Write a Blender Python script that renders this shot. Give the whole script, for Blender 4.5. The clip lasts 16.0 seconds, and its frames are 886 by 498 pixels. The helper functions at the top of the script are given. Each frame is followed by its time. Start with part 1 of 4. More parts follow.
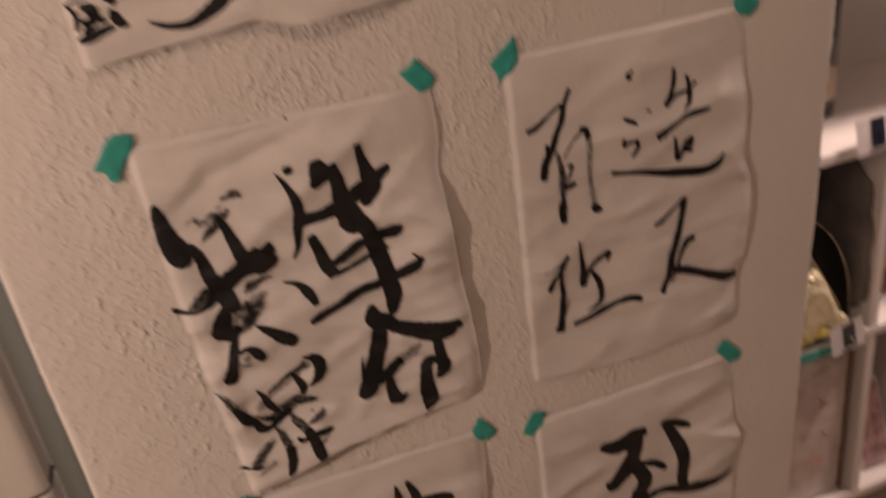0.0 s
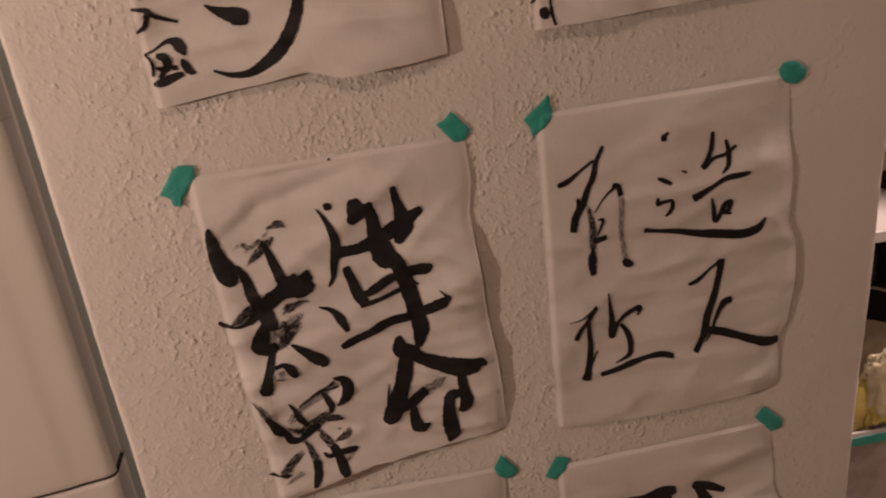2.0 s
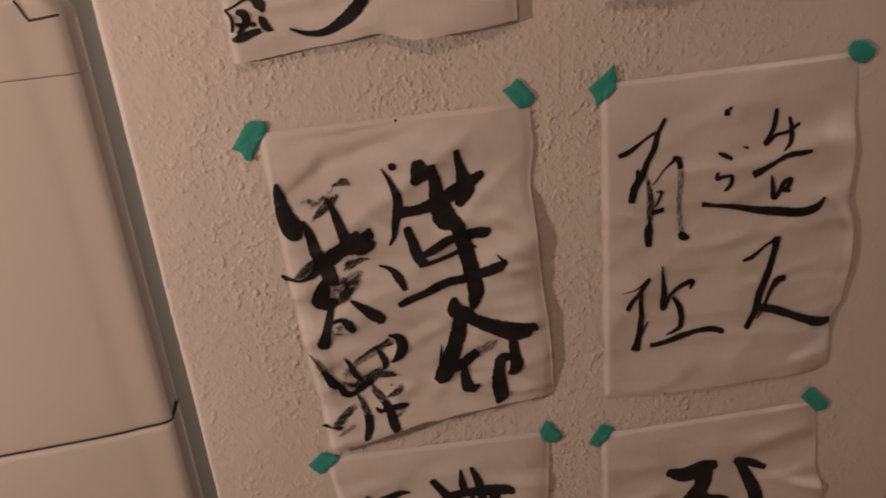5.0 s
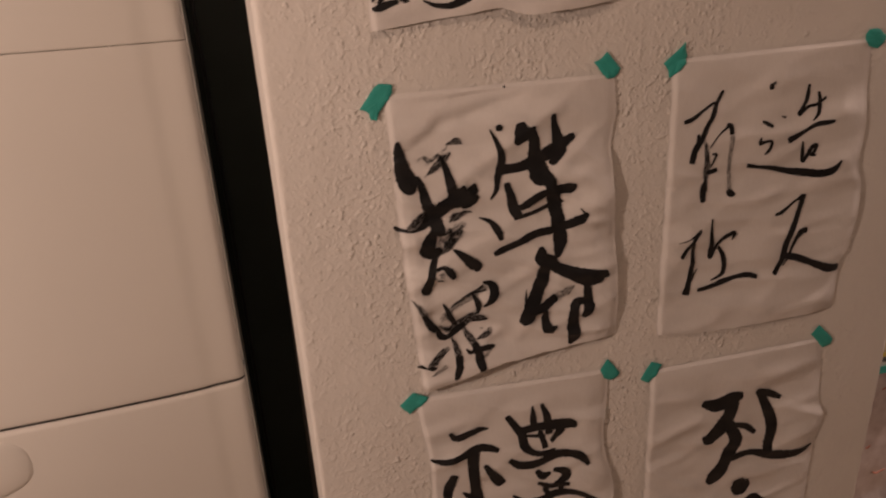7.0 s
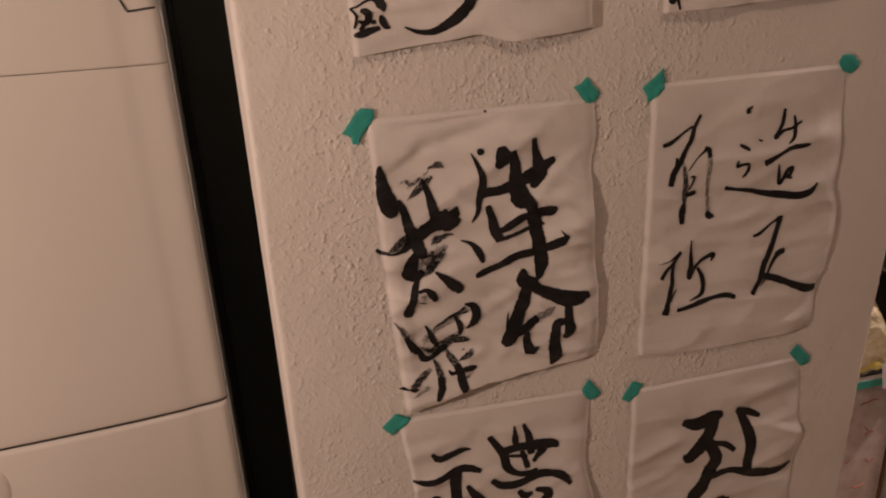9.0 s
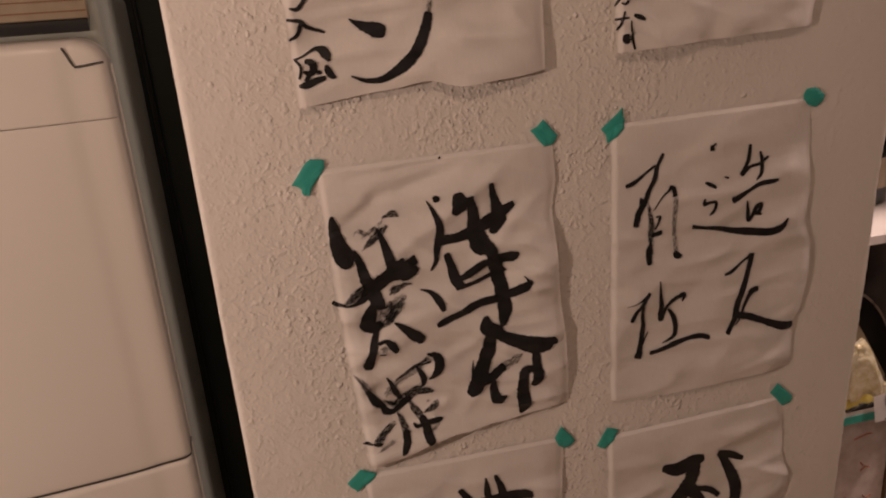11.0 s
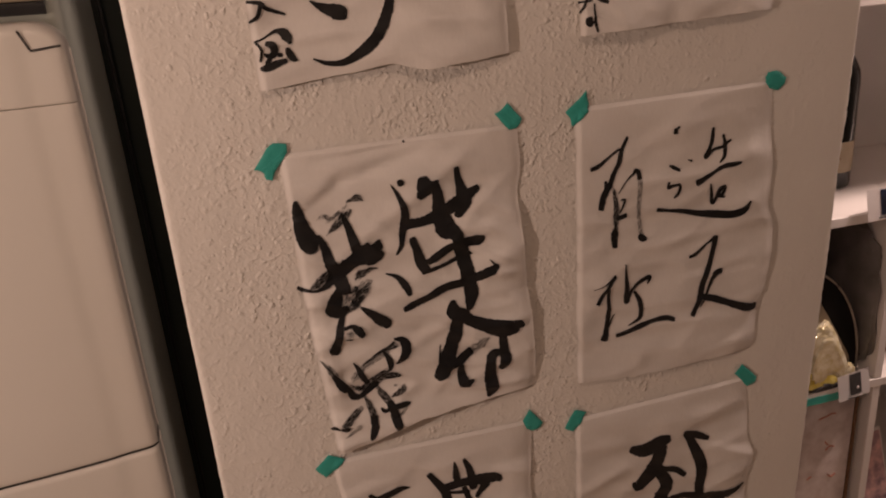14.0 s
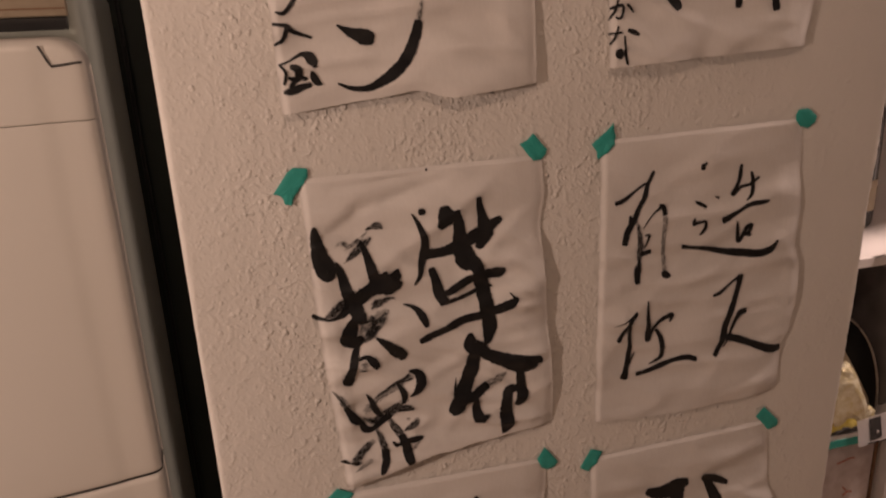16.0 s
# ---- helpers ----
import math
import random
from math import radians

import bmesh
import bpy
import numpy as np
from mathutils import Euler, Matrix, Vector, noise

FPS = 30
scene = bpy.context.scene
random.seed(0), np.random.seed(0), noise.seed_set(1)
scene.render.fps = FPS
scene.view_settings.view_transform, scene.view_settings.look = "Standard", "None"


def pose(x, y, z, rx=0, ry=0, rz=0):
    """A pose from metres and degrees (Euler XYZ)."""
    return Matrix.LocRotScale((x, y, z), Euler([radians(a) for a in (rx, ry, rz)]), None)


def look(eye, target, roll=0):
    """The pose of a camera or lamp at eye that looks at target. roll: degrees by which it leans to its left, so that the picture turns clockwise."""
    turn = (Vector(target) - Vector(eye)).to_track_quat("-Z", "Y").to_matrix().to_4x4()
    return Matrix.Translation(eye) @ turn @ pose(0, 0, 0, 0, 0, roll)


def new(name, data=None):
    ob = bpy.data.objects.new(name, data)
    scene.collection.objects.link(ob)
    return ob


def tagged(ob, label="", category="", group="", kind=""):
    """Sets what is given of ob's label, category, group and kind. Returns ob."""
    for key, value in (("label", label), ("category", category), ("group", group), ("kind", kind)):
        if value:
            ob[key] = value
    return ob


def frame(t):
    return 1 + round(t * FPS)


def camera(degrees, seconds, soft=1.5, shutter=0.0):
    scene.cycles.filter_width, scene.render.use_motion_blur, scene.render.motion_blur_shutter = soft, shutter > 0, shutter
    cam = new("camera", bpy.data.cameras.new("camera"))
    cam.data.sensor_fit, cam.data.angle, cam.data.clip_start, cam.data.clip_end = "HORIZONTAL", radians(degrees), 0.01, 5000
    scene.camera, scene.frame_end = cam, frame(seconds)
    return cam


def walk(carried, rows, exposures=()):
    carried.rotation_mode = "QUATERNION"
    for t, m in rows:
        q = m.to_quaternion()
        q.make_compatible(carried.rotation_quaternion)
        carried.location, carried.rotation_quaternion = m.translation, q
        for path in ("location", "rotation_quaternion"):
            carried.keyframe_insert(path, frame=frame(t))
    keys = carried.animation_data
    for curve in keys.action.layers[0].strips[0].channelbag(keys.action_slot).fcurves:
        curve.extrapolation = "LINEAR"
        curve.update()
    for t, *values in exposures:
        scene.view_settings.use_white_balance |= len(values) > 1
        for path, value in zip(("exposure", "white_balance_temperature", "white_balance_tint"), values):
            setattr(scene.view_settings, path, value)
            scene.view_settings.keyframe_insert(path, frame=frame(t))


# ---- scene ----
cam = camera(60.5, 16.0, soft=2.0, shutter=0.5)
PATH = [
    (0, (0.056, -0.621, 1.573), (0.562, 1.142, 0.775), -8.1),
    (0.5, (0.102, -0.669, 1.613), (0.381, 1.213, 0.998), -6.8),
    (1, (0.137, -0.671, 1.588), (0.43, 1.198, 0.938), -7.1),
    (1.5, (0.14, -0.675, 1.583), (0.399, 1.185, 0.896), -7.4),
    (2, (0.13, -0.679, 1.584), (0.352, 1.19, 0.908), -6.8),
    (2.5, (0.117, -0.676, 1.589), (0.291, 1.204, 0.929), -5.9),
    (3, (0.114, -0.671, 1.585), (0.259, 1.208, 0.915), -5.5),
    (3.5, (0.108, -0.667, 1.58), (0.237, 1.203, 0.885), -5.3),
    (4, (0.11, -0.668, 1.581), (0.232, 1.199, 0.874), -5.3),
    (6.3, (-0.011, -0.747, 1.57), (0.277, 1.094, 0.845), -3.9),
    (6.5, (-0.05, -0.752, 1.583), (0.3, 1.08, 0.863), -3.9),
    (7, (-0.123, -0.759, 1.572), (0.282, 1.061, 0.846), -2.7),
    (7.5, (-0.154, -0.743, 1.568), (0.248, 1.066, 0.816), -0.7),
    (8, (-0.144, -0.762, 1.586), (0.273, 1.051, 0.851), -0.6),
    (8.5, (-0.125, -0.763, 1.585), (0.321, 1.055, 0.88), -1.5),
    (9, (-0.119, -0.76, 1.586), (0.327, 1.059, 0.884), -2.3),
    (11.3, (-0.061, -0.747, 1.596), (0.382, 1.1, 0.972), -4.0),
    (11.5, (-0.061, -0.747, 1.594), (0.381, 1.1, 0.967), -3.9),
    (12, (-0.057, -0.745, 1.593), (0.403, 1.098, 0.969), -3.7),
    (12.5, (-0.048, -0.755, 1.588), (0.446, 1.079, 0.96), -4.2),
    (13, (-0.042, -0.759, 1.591), (0.472, 1.067, 0.957), -4.5),
    (13.5, (-0.048, -0.755, 1.586), (0.466, 1.068, 0.946), -4.0),
    (14, (-0.052, -0.752, 1.588), (0.444, 1.072, 0.933), -3.9),
    (14.5, (-0.052, -0.746, 1.59), (0.431, 1.088, 0.955), -4.3),
    (15, (-0.054, -0.742, 1.59), (0.425, 1.095, 0.963), -3.9),
    (15.5, (-0.053, -0.736, 1.585), (0.427, 1.094, 0.938), -3.2),
    (16, (-0.06, -0.727, 1.592), (0.429, 1.117, 0.991), -2.2),
]
walk(cam, [(t, look(eye, target, roll)) for t, eye, target, roll in PATH],
     [(0, 0.12), (0.5, 0.0), (2, 0.0), (3, -0.07), (4, -0.11), (6.3, 0.0), (16, 0.0)])

# ---- world, lamps, exposure ----
world = bpy.data.worlds.new("world")
scene.world = world
world.use_nodes = True
world.node_tree.nodes["Background"].inputs[0].default_value = (0.02, 0.018, 0.016, 1)
world.node_tree.nodes["Background"].inputs[1].default_value = 0.2


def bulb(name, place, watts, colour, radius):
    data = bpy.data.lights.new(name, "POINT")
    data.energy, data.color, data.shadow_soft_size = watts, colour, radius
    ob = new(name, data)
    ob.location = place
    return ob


bulb("kitchen_bulb", (-1.10, -0.62, 1.56), 31.0, (1.0, 0.708, 0.575), 0.032)
# Unseen lamp overhead, added as fill and for the shadows under the sheets.
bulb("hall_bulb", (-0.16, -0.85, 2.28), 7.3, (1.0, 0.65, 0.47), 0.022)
bulb("pantry_bulb", (1.45, 0.03, 2.02), 50, (1.0, 0.72, 0.62), 0.07)


# ---- materials ----
def nodes_of(name):
    m = bpy.data.materials.new(name)
    m.use_nodes = True
    return m, m.node_tree.nodes, m.node_tree.links, m.node_tree.nodes["Principled BSDF"]


def mapped(n, l, scale=(1, 1, 1), coords="Object"):
    tc, mp = n.new("ShaderNodeTexCoord"), n.new("ShaderNodeMapping")
    l.new(tc.outputs[coords], mp.inputs[0])
    mp.inputs["Scale"].default_value = scale
    return mp.outputs[0]


def noisy(n, l, vec, scale, detail=4.0, rough=0.55):
    t = n.new("ShaderNodeTexNoise")
    t.inputs["Scale"].default_value, t.inputs["Detail"].default_value, t.inputs["Roughness"].default_value = scale, detail, rough
    l.new(vec, t.inputs["Vector"])
    return t.outputs["Fac"]


def ramp(n, l, fac, stops):
    r = n.new("ShaderNodeValToRGB")
    while len(r.color_ramp.elements) < len(stops):
        r.color_ramp.elements.new(0.5)
    for e, (at, c) in zip(r.color_ramp.elements, stops):
        e.position, e.color = at, (*c, 1) if len(c) == 3 else c
    l.new(fac, r.inputs[0])
    return r.outputs[0]


def bump(n, l, height, strength, distance, before=None):
    b = n.new("ShaderNodeBump")
    b.inputs["Strength"].default_value, b.inputs["Distance"].default_value = strength, distance
    l.new(height, b.inputs["Height"])
    if before:
        l.new(before, b.inputs["Normal"])
    return b.outputs[0]


def simple(name, low, high, scale=12.0, rough=0.5, metal=0.0, bumpy=0.0, fine=300.0, coat=0.0):
    """A surface that drifts between two colours, with a finer grain in its relief."""
    m, n, l, p = nodes_of(name)
    v = mapped(n, l)
    l.new(ramp(n, l, noisy(n, l, v, scale), [(0.3, low), (0.7, high)]), p.inputs["Base Color"])
    p.inputs["Roughness"].default_value, p.inputs["Metallic"].default_value = rough, metal
    p.inputs["Coat Weight"].default_value = coat
    if bumpy:
        l.new(bump(n, l, noisy(n, l, v, fine, 3), bumpy, 0.0006), p.inputs["Normal"])
    return m


def plaster():
    """Sprayed plaster under cream paint: low ridges and round grains of a few millimetres, sparser towards the corners."""
    m, n, l, p = nodes_of("sprayed_plaster")
    v = mapped(n, l)

    def grown(scale, detail, twist, stops, vec=None):
        t = n.new("ShaderNodeTexNoise")
        t.inputs["Scale"].default_value, t.inputs["Detail"].default_value, t.inputs["Distortion"].default_value = scale, detail, twist
        t.inputs["Roughness"].default_value = 0.5
        l.new(vec or v, t.inputs["Vector"])
        r = ramp(n, l, t.outputs["Fac"], [(a, (h, h, h)) for a, h in stops])
        r.node.color_ramp.interpolation = "B_SPLINE"
        return r

    def mixed(how, a, b, fac=1.0):
        m2 = n.new("ShaderNodeMixRGB")
        m2.blend_type, m2.inputs[0].default_value = how, fac
        l.new(a, m2.inputs[1])
        l.new(b, m2.inputs[2])
        return m2.outputs[0]

    def drops(scale, few_low, few_high, size):
        cell = n.new("ShaderNodeTexVoronoi")
        cell.inputs["Scale"].default_value = scale
        l.new(v, cell.inputs["Vector"])
        dome = ramp(n, l, cell.outputs["Distance"], [(0.0, (1, 1, 1)), (size * 0.55, (0.7, 0.7, 0.7)), (size, (0, 0, 0))])
        return mixed("MULTIPLY", dome, ramp(n, l, cell.outputs["Color"], [(few_low, (0, 0, 0)), (few_high, (1, 1, 1))]))

    ridges = grown(120, 1.2, 0.25, [(0.50, 0), (0.57, 0.18), (0.66, 0.55), (0.78, 0.7)])
    grains = grown(300, 1.0, 0.0, [(0.48, 0), (0.60, 0.4), (0.78, 1)])
    heights = mixed("ADD", mixed("ADD", ridges, grains, 0.35), drops(95, 0.42, 0.55, 0.30), 1.0)
    heights = mixed("ADD", heights, drops(170, 0.40, 0.6, 0.34), 0.7)
    patch = ramp(n, l, noisy(n, l, v, 11, 2), [(0.36, (0.30, 0.30, 0.30)), (0.60, (1, 1, 1))])
    # trowelled flatter towards both corners
    apart = n.new("ShaderNodeSeparateXYZ")
    l.new(v, apart.inputs[0])
    span = n.new("ShaderNodeMapRange")
    span.inputs["From Min"].default_value, span.inputs["From Max"].default_value = -0.13, 0.67
    l.new(apart.outputs["X"], span.inputs["Value"])
    flatter = ramp(n, l, span.outputs[0], [(0.0, (0.35, 0.35, 0.35)), (0.10, (0.85, 0.85, 0.85)), (0.20, (1, 1, 1)), (0.62, (1, 1, 1)), (0.82, (0.55, 0.55, 0.55)), (1.0, (0.25, 0.25, 0.25))])
    lumps = mixed("MULTIPLY", mixed("MULTIPLY", heights, patch), flatter)
    first = bump(n, l, noisy(n, l, v, 30, 3), 0.45, 0.0035)
    l.new(bump(n, l, lumps, 0.85, 0.0013, first), p.inputs["Normal"])
    l.new(ramp(n, l, noisy(n, l, v, 5), [(0.3, (0.765, 0.735, 0.685)), (0.7, (0.825, 0.795, 0.745))]), p.inputs["Base Color"])
    p.inputs["Roughness"].default_value = 0.6
    return m


def rice_paper():
    """Thin white practice paper: cloudy fibres, a faint tone drift, soft small creases, some light through it."""
    m, n, l, p = nodes_of("rice_paper")
    v = mapped(n, l)
    fib = noisy(n, l, mapped(n, l, (1, 1, 0.25)), 420, 4, 0.7)
    tone = noisy(n, l, v, 9, 3)
    mix = n.new("ShaderNodeMixRGB")
    mix.inputs[0].default_value = 0.25
    l.new(ramp(n, l, tone, [(0.3, (0.735, 0.705, 0.67)), (0.7, (0.81, 0.78, 0.745))]), mix.inputs[1])
    l.new(ramp(n, l, fib, [(0.35, (0.69, 0.66, 0.625)), (0.65, (0.80, 0.775, 0.74))]), mix.inputs[2])
    l.new(mix.outputs[0], p.inputs["Base Color"])
    # soft slanting folds from rolling and handling
    tc, turned = n.new("ShaderNodeTexCoord"), n.new("ShaderNodeMapping")
    l.new(tc.outputs["Object"], turned.inputs[0])
    turned.inputs["Rotation"].default_value = (0, radians(17), 0)
    turned.inputs["Scale"].default_value = (7, 1, 17)
    folds = bump(n, l, noisy(n, l, turned.outputs[0], 1.0, 1.2, 0.45), 0.5, 0.032)
    first = bump(n, l, noisy(n, l, v, 26, 3, 0.6), 0.30, 0.0035, folds)
    l.new(bump(n, l, fib, 0.12, 0.0003, first), p.inputs["Normal"])
    p.inputs["Roughness"].default_value, p.inputs["Specular IOR Level"].default_value = 0.85, 0.2
    return m


def ink(name, dry=0.0, thin=1.0):
    """Brush ink: near black with a faint sheen. dry: how far the hairs left the paper bare along the stroke, most towards its
    edges and its end; thin: how much of the paper the wettest streaks cover."""
    m, n, l, p = nodes_of(name)
    p.inputs["Roughness"].default_value = 0.55
    p.inputs["Specular IOR Level"].default_value = 0.3
    v = mapped(n, l)
    l.new(ramp(n, l, noisy(n, l, v, 60), [(0.3, (0.009, 0.009, 0.010)), (0.75, (0.020, 0.019, 0.019))]), p.inputs["Base Color"])

    def maths(how, a, b):
        t = n.new("ShaderNodeMath")
        t.operation = how
        for k, q in enumerate((a, b)):
            if isinstance(q, (int, float)):
                t.inputs[k].default_value = q
            else:
                l.new(q, t.inputs[k])
        return t.outputs[0]

    if not dry:
        l.new(ramp(n, l, noisy(n, l, mapped(n, l, (420, 520, 1), "UV"), 1.0, 5, 0.75), [(0.27, (0, 0, 0)), (0.31, (1, 1, 1))]), p.inputs["Alpha"])
        return m
    fine = noisy(n, l, mapped(n, l, (110, 1250, 1), "UV"), 1.0, 3, 0.65)
    blot = noisy(n, l, mapped(n, l, (230, 420, 1), "UV"), 1.0, 3, 0.6)
    spread, apart = n.new("ShaderNodeUVMap"), n.new("ShaderNodeSeparateXYZ")
    spread.uv_map = "spread"
    l.new(spread.outputs[0], apart.inputs[0])
    rim = maths("POWER", maths("ABSOLUTE", apart.outputs[1], 0.0), 3.0)
    ends = maths("POWER", maths("ABSOLUTE", maths("SUBTRACT", maths("MULTIPLY", apart.outputs[0], 2.0), 1.0), 0.0), 4.0)
    level = maths("ADD", maths("MULTIPLY", fine, 0.55), maths("MULTIPLY", blot, 0.45))
    level = maths("SUBTRACT", level, maths("MULTIPLY", maths("ADD", rim, ends), 0.055))
    mid = 0.40 + 0.13 * dry
    l.new(ramp(n, l, level, [(mid - 0.06, (0, 0, 0)), (mid + 0.01, (0.45 * thin,) * 3), (mid + 0.085, (thin,) * 3)]), p.inputs["Alpha"])
    return m


WALL = plaster()
PAPER = rice_paper()
INK = ink("brush_ink")
DRY = ink("dry_brush_ink", 0.62, 0.9)
HALF = ink("half_dry_ink", 0.26, 0.97)
WASH = ink("thin_ink", 0.35, 0.62)
TAPE = simple("teal_masking_tape", (0.032, 0.34, 0.29), (0.046, 0.41, 0.35), 60, 0.55, 0, 0.35, 500)
# Dark tone for the closing walls and ceiling, chosen to hold bounced light down.
PAINT = simple("low_bounce_paint", (0.16, 0.152, 0.144), (0.20, 0.19, 0.18), 3, 0.7, 0, 0.3, 120)
# Unseen floor: its brown is lightened to send light up the wall.
FLOOR = simple("bounce_brown_floor", (0.44, 0.33, 0.23), (0.58, 0.45, 0.33), 6, 0.45, 0, 0.2, 80)
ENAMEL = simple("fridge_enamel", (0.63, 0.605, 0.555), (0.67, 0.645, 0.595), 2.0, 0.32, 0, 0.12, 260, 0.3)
# Side grey, darkened and greened to tone down the light reaching it.
BODY = simple("fridge_side_toned_grey", (0.29, 0.31, 0.27), (0.32, 0.34, 0.30), 3, 0.6, 0, 0.3, 420)
DARK_JOINT = simple("dark_joint", (0.03, 0.028, 0.025), (0.05, 0.045, 0.04), 30, 0.7)
BLACK = simple("black_plastic", (0.010, 0.010, 0.011), (0.02, 0.02, 0.02), 20, 0.4)
CABLE = simple("black_rubber", (0.008, 0.008, 0.008), (0.015, 0.015, 0.015), 30, 0.5)
TAN = simple("tan_wood", (0.25, 0.20, 0.14), (0.34, 0.28, 0.20), 30, 0.5, 0, 0.2, 200)
WHITE = simple("white_melamine", (0.74, 0.70, 0.68), (0.80, 0.77, 0.75), 5, 0.4, 0, 0.08, 200)
GREYBOARD = simple("grey_back_board", (0.66, 0.63, 0.60), (0.74, 0.71, 0.68), 4, 0.6)
GLASS = simple("dark_bottle_glass", (0.005, 0.005, 0.004), (0.008, 0.008, 0.006), 10, 0.12)
CREAM = simple("cream_label", (0.33, 0.27, 0.18), (0.42, 0.34, 0.24), 40, 0.6)
RED = simple("dark_red_foil", (0.16, 0.012, 0.012), (0.24, 0.02, 0.016), 40, 0.35)
OCHRE = simple("ochre_label", (0.30, 0.12, 0.04), (0.45, 0.24, 0.08), 90, 0.5)
CARD = simple("white_card", (0.72, 0.69, 0.68), (0.78, 0.75, 0.74), 20, 0.6)
DUSK = simple("dark_picture", (0.004, 0.004, 0.006), (0.008, 0.016, 0.045), 60, 0.4)
SLATE = simple("dark_print", (0.02, 0.02, 0.02), (0.05, 0.045, 0.045), 80, 0.5)
YELLOW = simple("yellow_film", (0.62, 0.48, 0.05), (0.78, 0.68, 0.22), 55, 0.22, 0, 0.8, 60, 0.6)
SILVER = simple("crumpled_clear_wrap", (0.62, 0.52, 0.26), (0.92, 0.88, 0.70), 70, 0.16, 0.2, 1.0, 130, 0.8)
HAZE = simple("hazy_plastic", (0.50, 0.42, 0.41), (0.78, 0.72, 0.72), 26, 0.28, 0, 0.4, 50, 0.4)
CLOTH = simple("black_bag_cloth", (0.006, 0.006, 0.006), (0.012, 0.011, 0.010), 30, 0.6)
CLOTH.node_tree.nodes["Principled BSDF"].inputs["Specular IOR Level"].default_value = 0.12
PIPING = simple("grey_piping", (0.20, 0.17, 0.15), (0.34, 0.30, 0.27), 30, 0.4)
REDPRINT = simple("red_print", (0.46, 0.17, 0.11), (0.56, 0.26, 0.19), 50, 0.4)
ORANGE = simple("orange_box", (0.48, 0.16, 0.06), (0.60, 0.26, 0.11), 30, 0.5)
BROWN = simple("brown_card", (0.14, 0.07, 0.035), (0.22, 0.12, 0.06), 30, 0.6)
# Near-black green that carries the shade behind the refrigerator.
GAP_SHADE = simple("gap_shade_paint", (0.018, 0.028, 0.023), (0.028, 0.038, 0.033), 6, 0.6, 0, 0.2, 120)
CHARCOAL = simple("shade_pouch_film", (0.035, 0.033, 0.031), (0.09, 0.085, 0.08), 25, 0.30, 0, 0.7, 60, 0.4)
ASHFILM = simple("grey_plastic_film", (0.11, 0.10, 0.095), (0.24, 0.22, 0.21), 14, 0.35, 0, 0.9, 40, 0.3)
PINK = simple("pink_print", (0.12, 0.08, 0.12), (0.85, 0.55, 0.55), 46, 0.35)


# ---- builders ----
def part(name, bm, material, parent=None, label="", smooth=True):
    me = bpy.data.meshes.new(name)
    bm.to_mesh(me)
    bm.free()
    me.materials.append(material)
    if smooth:
        for f in me.polygons:
            f.use_smooth = True
    ob = new(name, me)
    ob.parent = parent
    return tagged(ob, label)


def thing(name, place, label, category, group="", turn=0.0):
    ob = new(name)
    ob.empty_display_size = 0.02
    ob.matrix_basis = pose(*place, 0, 0, turn)
    return tagged(ob, label, category, group)


def box(bm, x0, x1, y0, y1, z0, z1, r=0.0, seg=2):
    """A box between two corners, its edges rounded by r."""
    made = bmesh.ops.create_cube(bm, size=1)["verts"]
    for v in made:
        v.co = Vector(((x0 + x1) / 2 + v.co.x * (x1 - x0), (y0 + y1) / 2 + v.co.y * (y1 - y0), (z0 + z1) / 2 + v.co.z * (z1 - z0)))
    if r:
        edges = {e for v in made for e in v.link_edges}
        bmesh.ops.bevel(bm, geom=list(edges), offset=r, segments=seg, affect="EDGES", profile=0.5)
    return bm


def boxed(*args, **kw):
    return box(bmesh.new(), *args, **kw)


def lathe(profile, seg=32):
    """A turned body from (radius, height) pairs."""
    bm = bmesh.new()
    rings = [[bm.verts.new((r * math.cos(2 * math.pi * i / seg), r * math.sin(2 * math.pi * i / seg), z)) for i in range(seg)] for r, z in profile]
    for a, b in zip(rings, rings[1:]):
        for i in range(seg):
            bm.faces.new((a[i], a[(i + 1) % seg], b[(i + 1) % seg], b[i]))
    bm.faces.new(rings[0][::-1])
    bm.faces.new(rings[-1])
    return bm


def tube(points, r, seg=8):
    """A round rod along a smooth line through the points."""
    line = spline([tuple(p) + (0,) for p in points], 0.01)
    bm, rings = bmesh.new(), []
    for i, p in enumerate(line):
        d = (Vector(line[min(i + 1, len(line) - 1)][:3]) - Vector(line[max(i - 1, 0)][:3])).normalized()
        a = d.orthogonal().normalized()
        b = d.cross(a)
        rings.append([bm.verts.new(Vector(p[:3]) + r * (a * math.cos(t) + b * math.sin(t))) for t in (2 * math.pi * k / seg for k in range(seg))])
    for a, b in zip(rings, rings[1:]):
        for i in range(seg):
            bm.faces.new((a[i], a[(i + 1) % seg], b[(i + 1) % seg], b[i]))
    bmesh.ops.recalc_face_normals(bm, faces=bm.faces)
    return bm


def spline(pts, step):
    """Points along a Catmull-Rom curve, of any dimension, about step apart."""
    q = [np.array(p, float) for p in pts]
    if len(q) == 2:
        q = [q[0], (q[0] + q[1]) / 2, q[1]]
    q = [2 * q[0] - q[1]] + q + [2 * q[-1] - q[-2]]
    out = []
    for a, b, c, d in zip(q, q[1:], q[2:], q[3:]):
        k = max(2, int(np.linalg.norm((c - b)[:2]) / step) + 1)
        for i in range(k):
            t = i / k
            out.append(0.5 * (2 * b + (c - a) * t + (2 * a - 5 * b + 4 * c - d) * t * t + (3 * b - a - 3 * c + d) * t ** 3))
    out.append(q[-2])
    return out


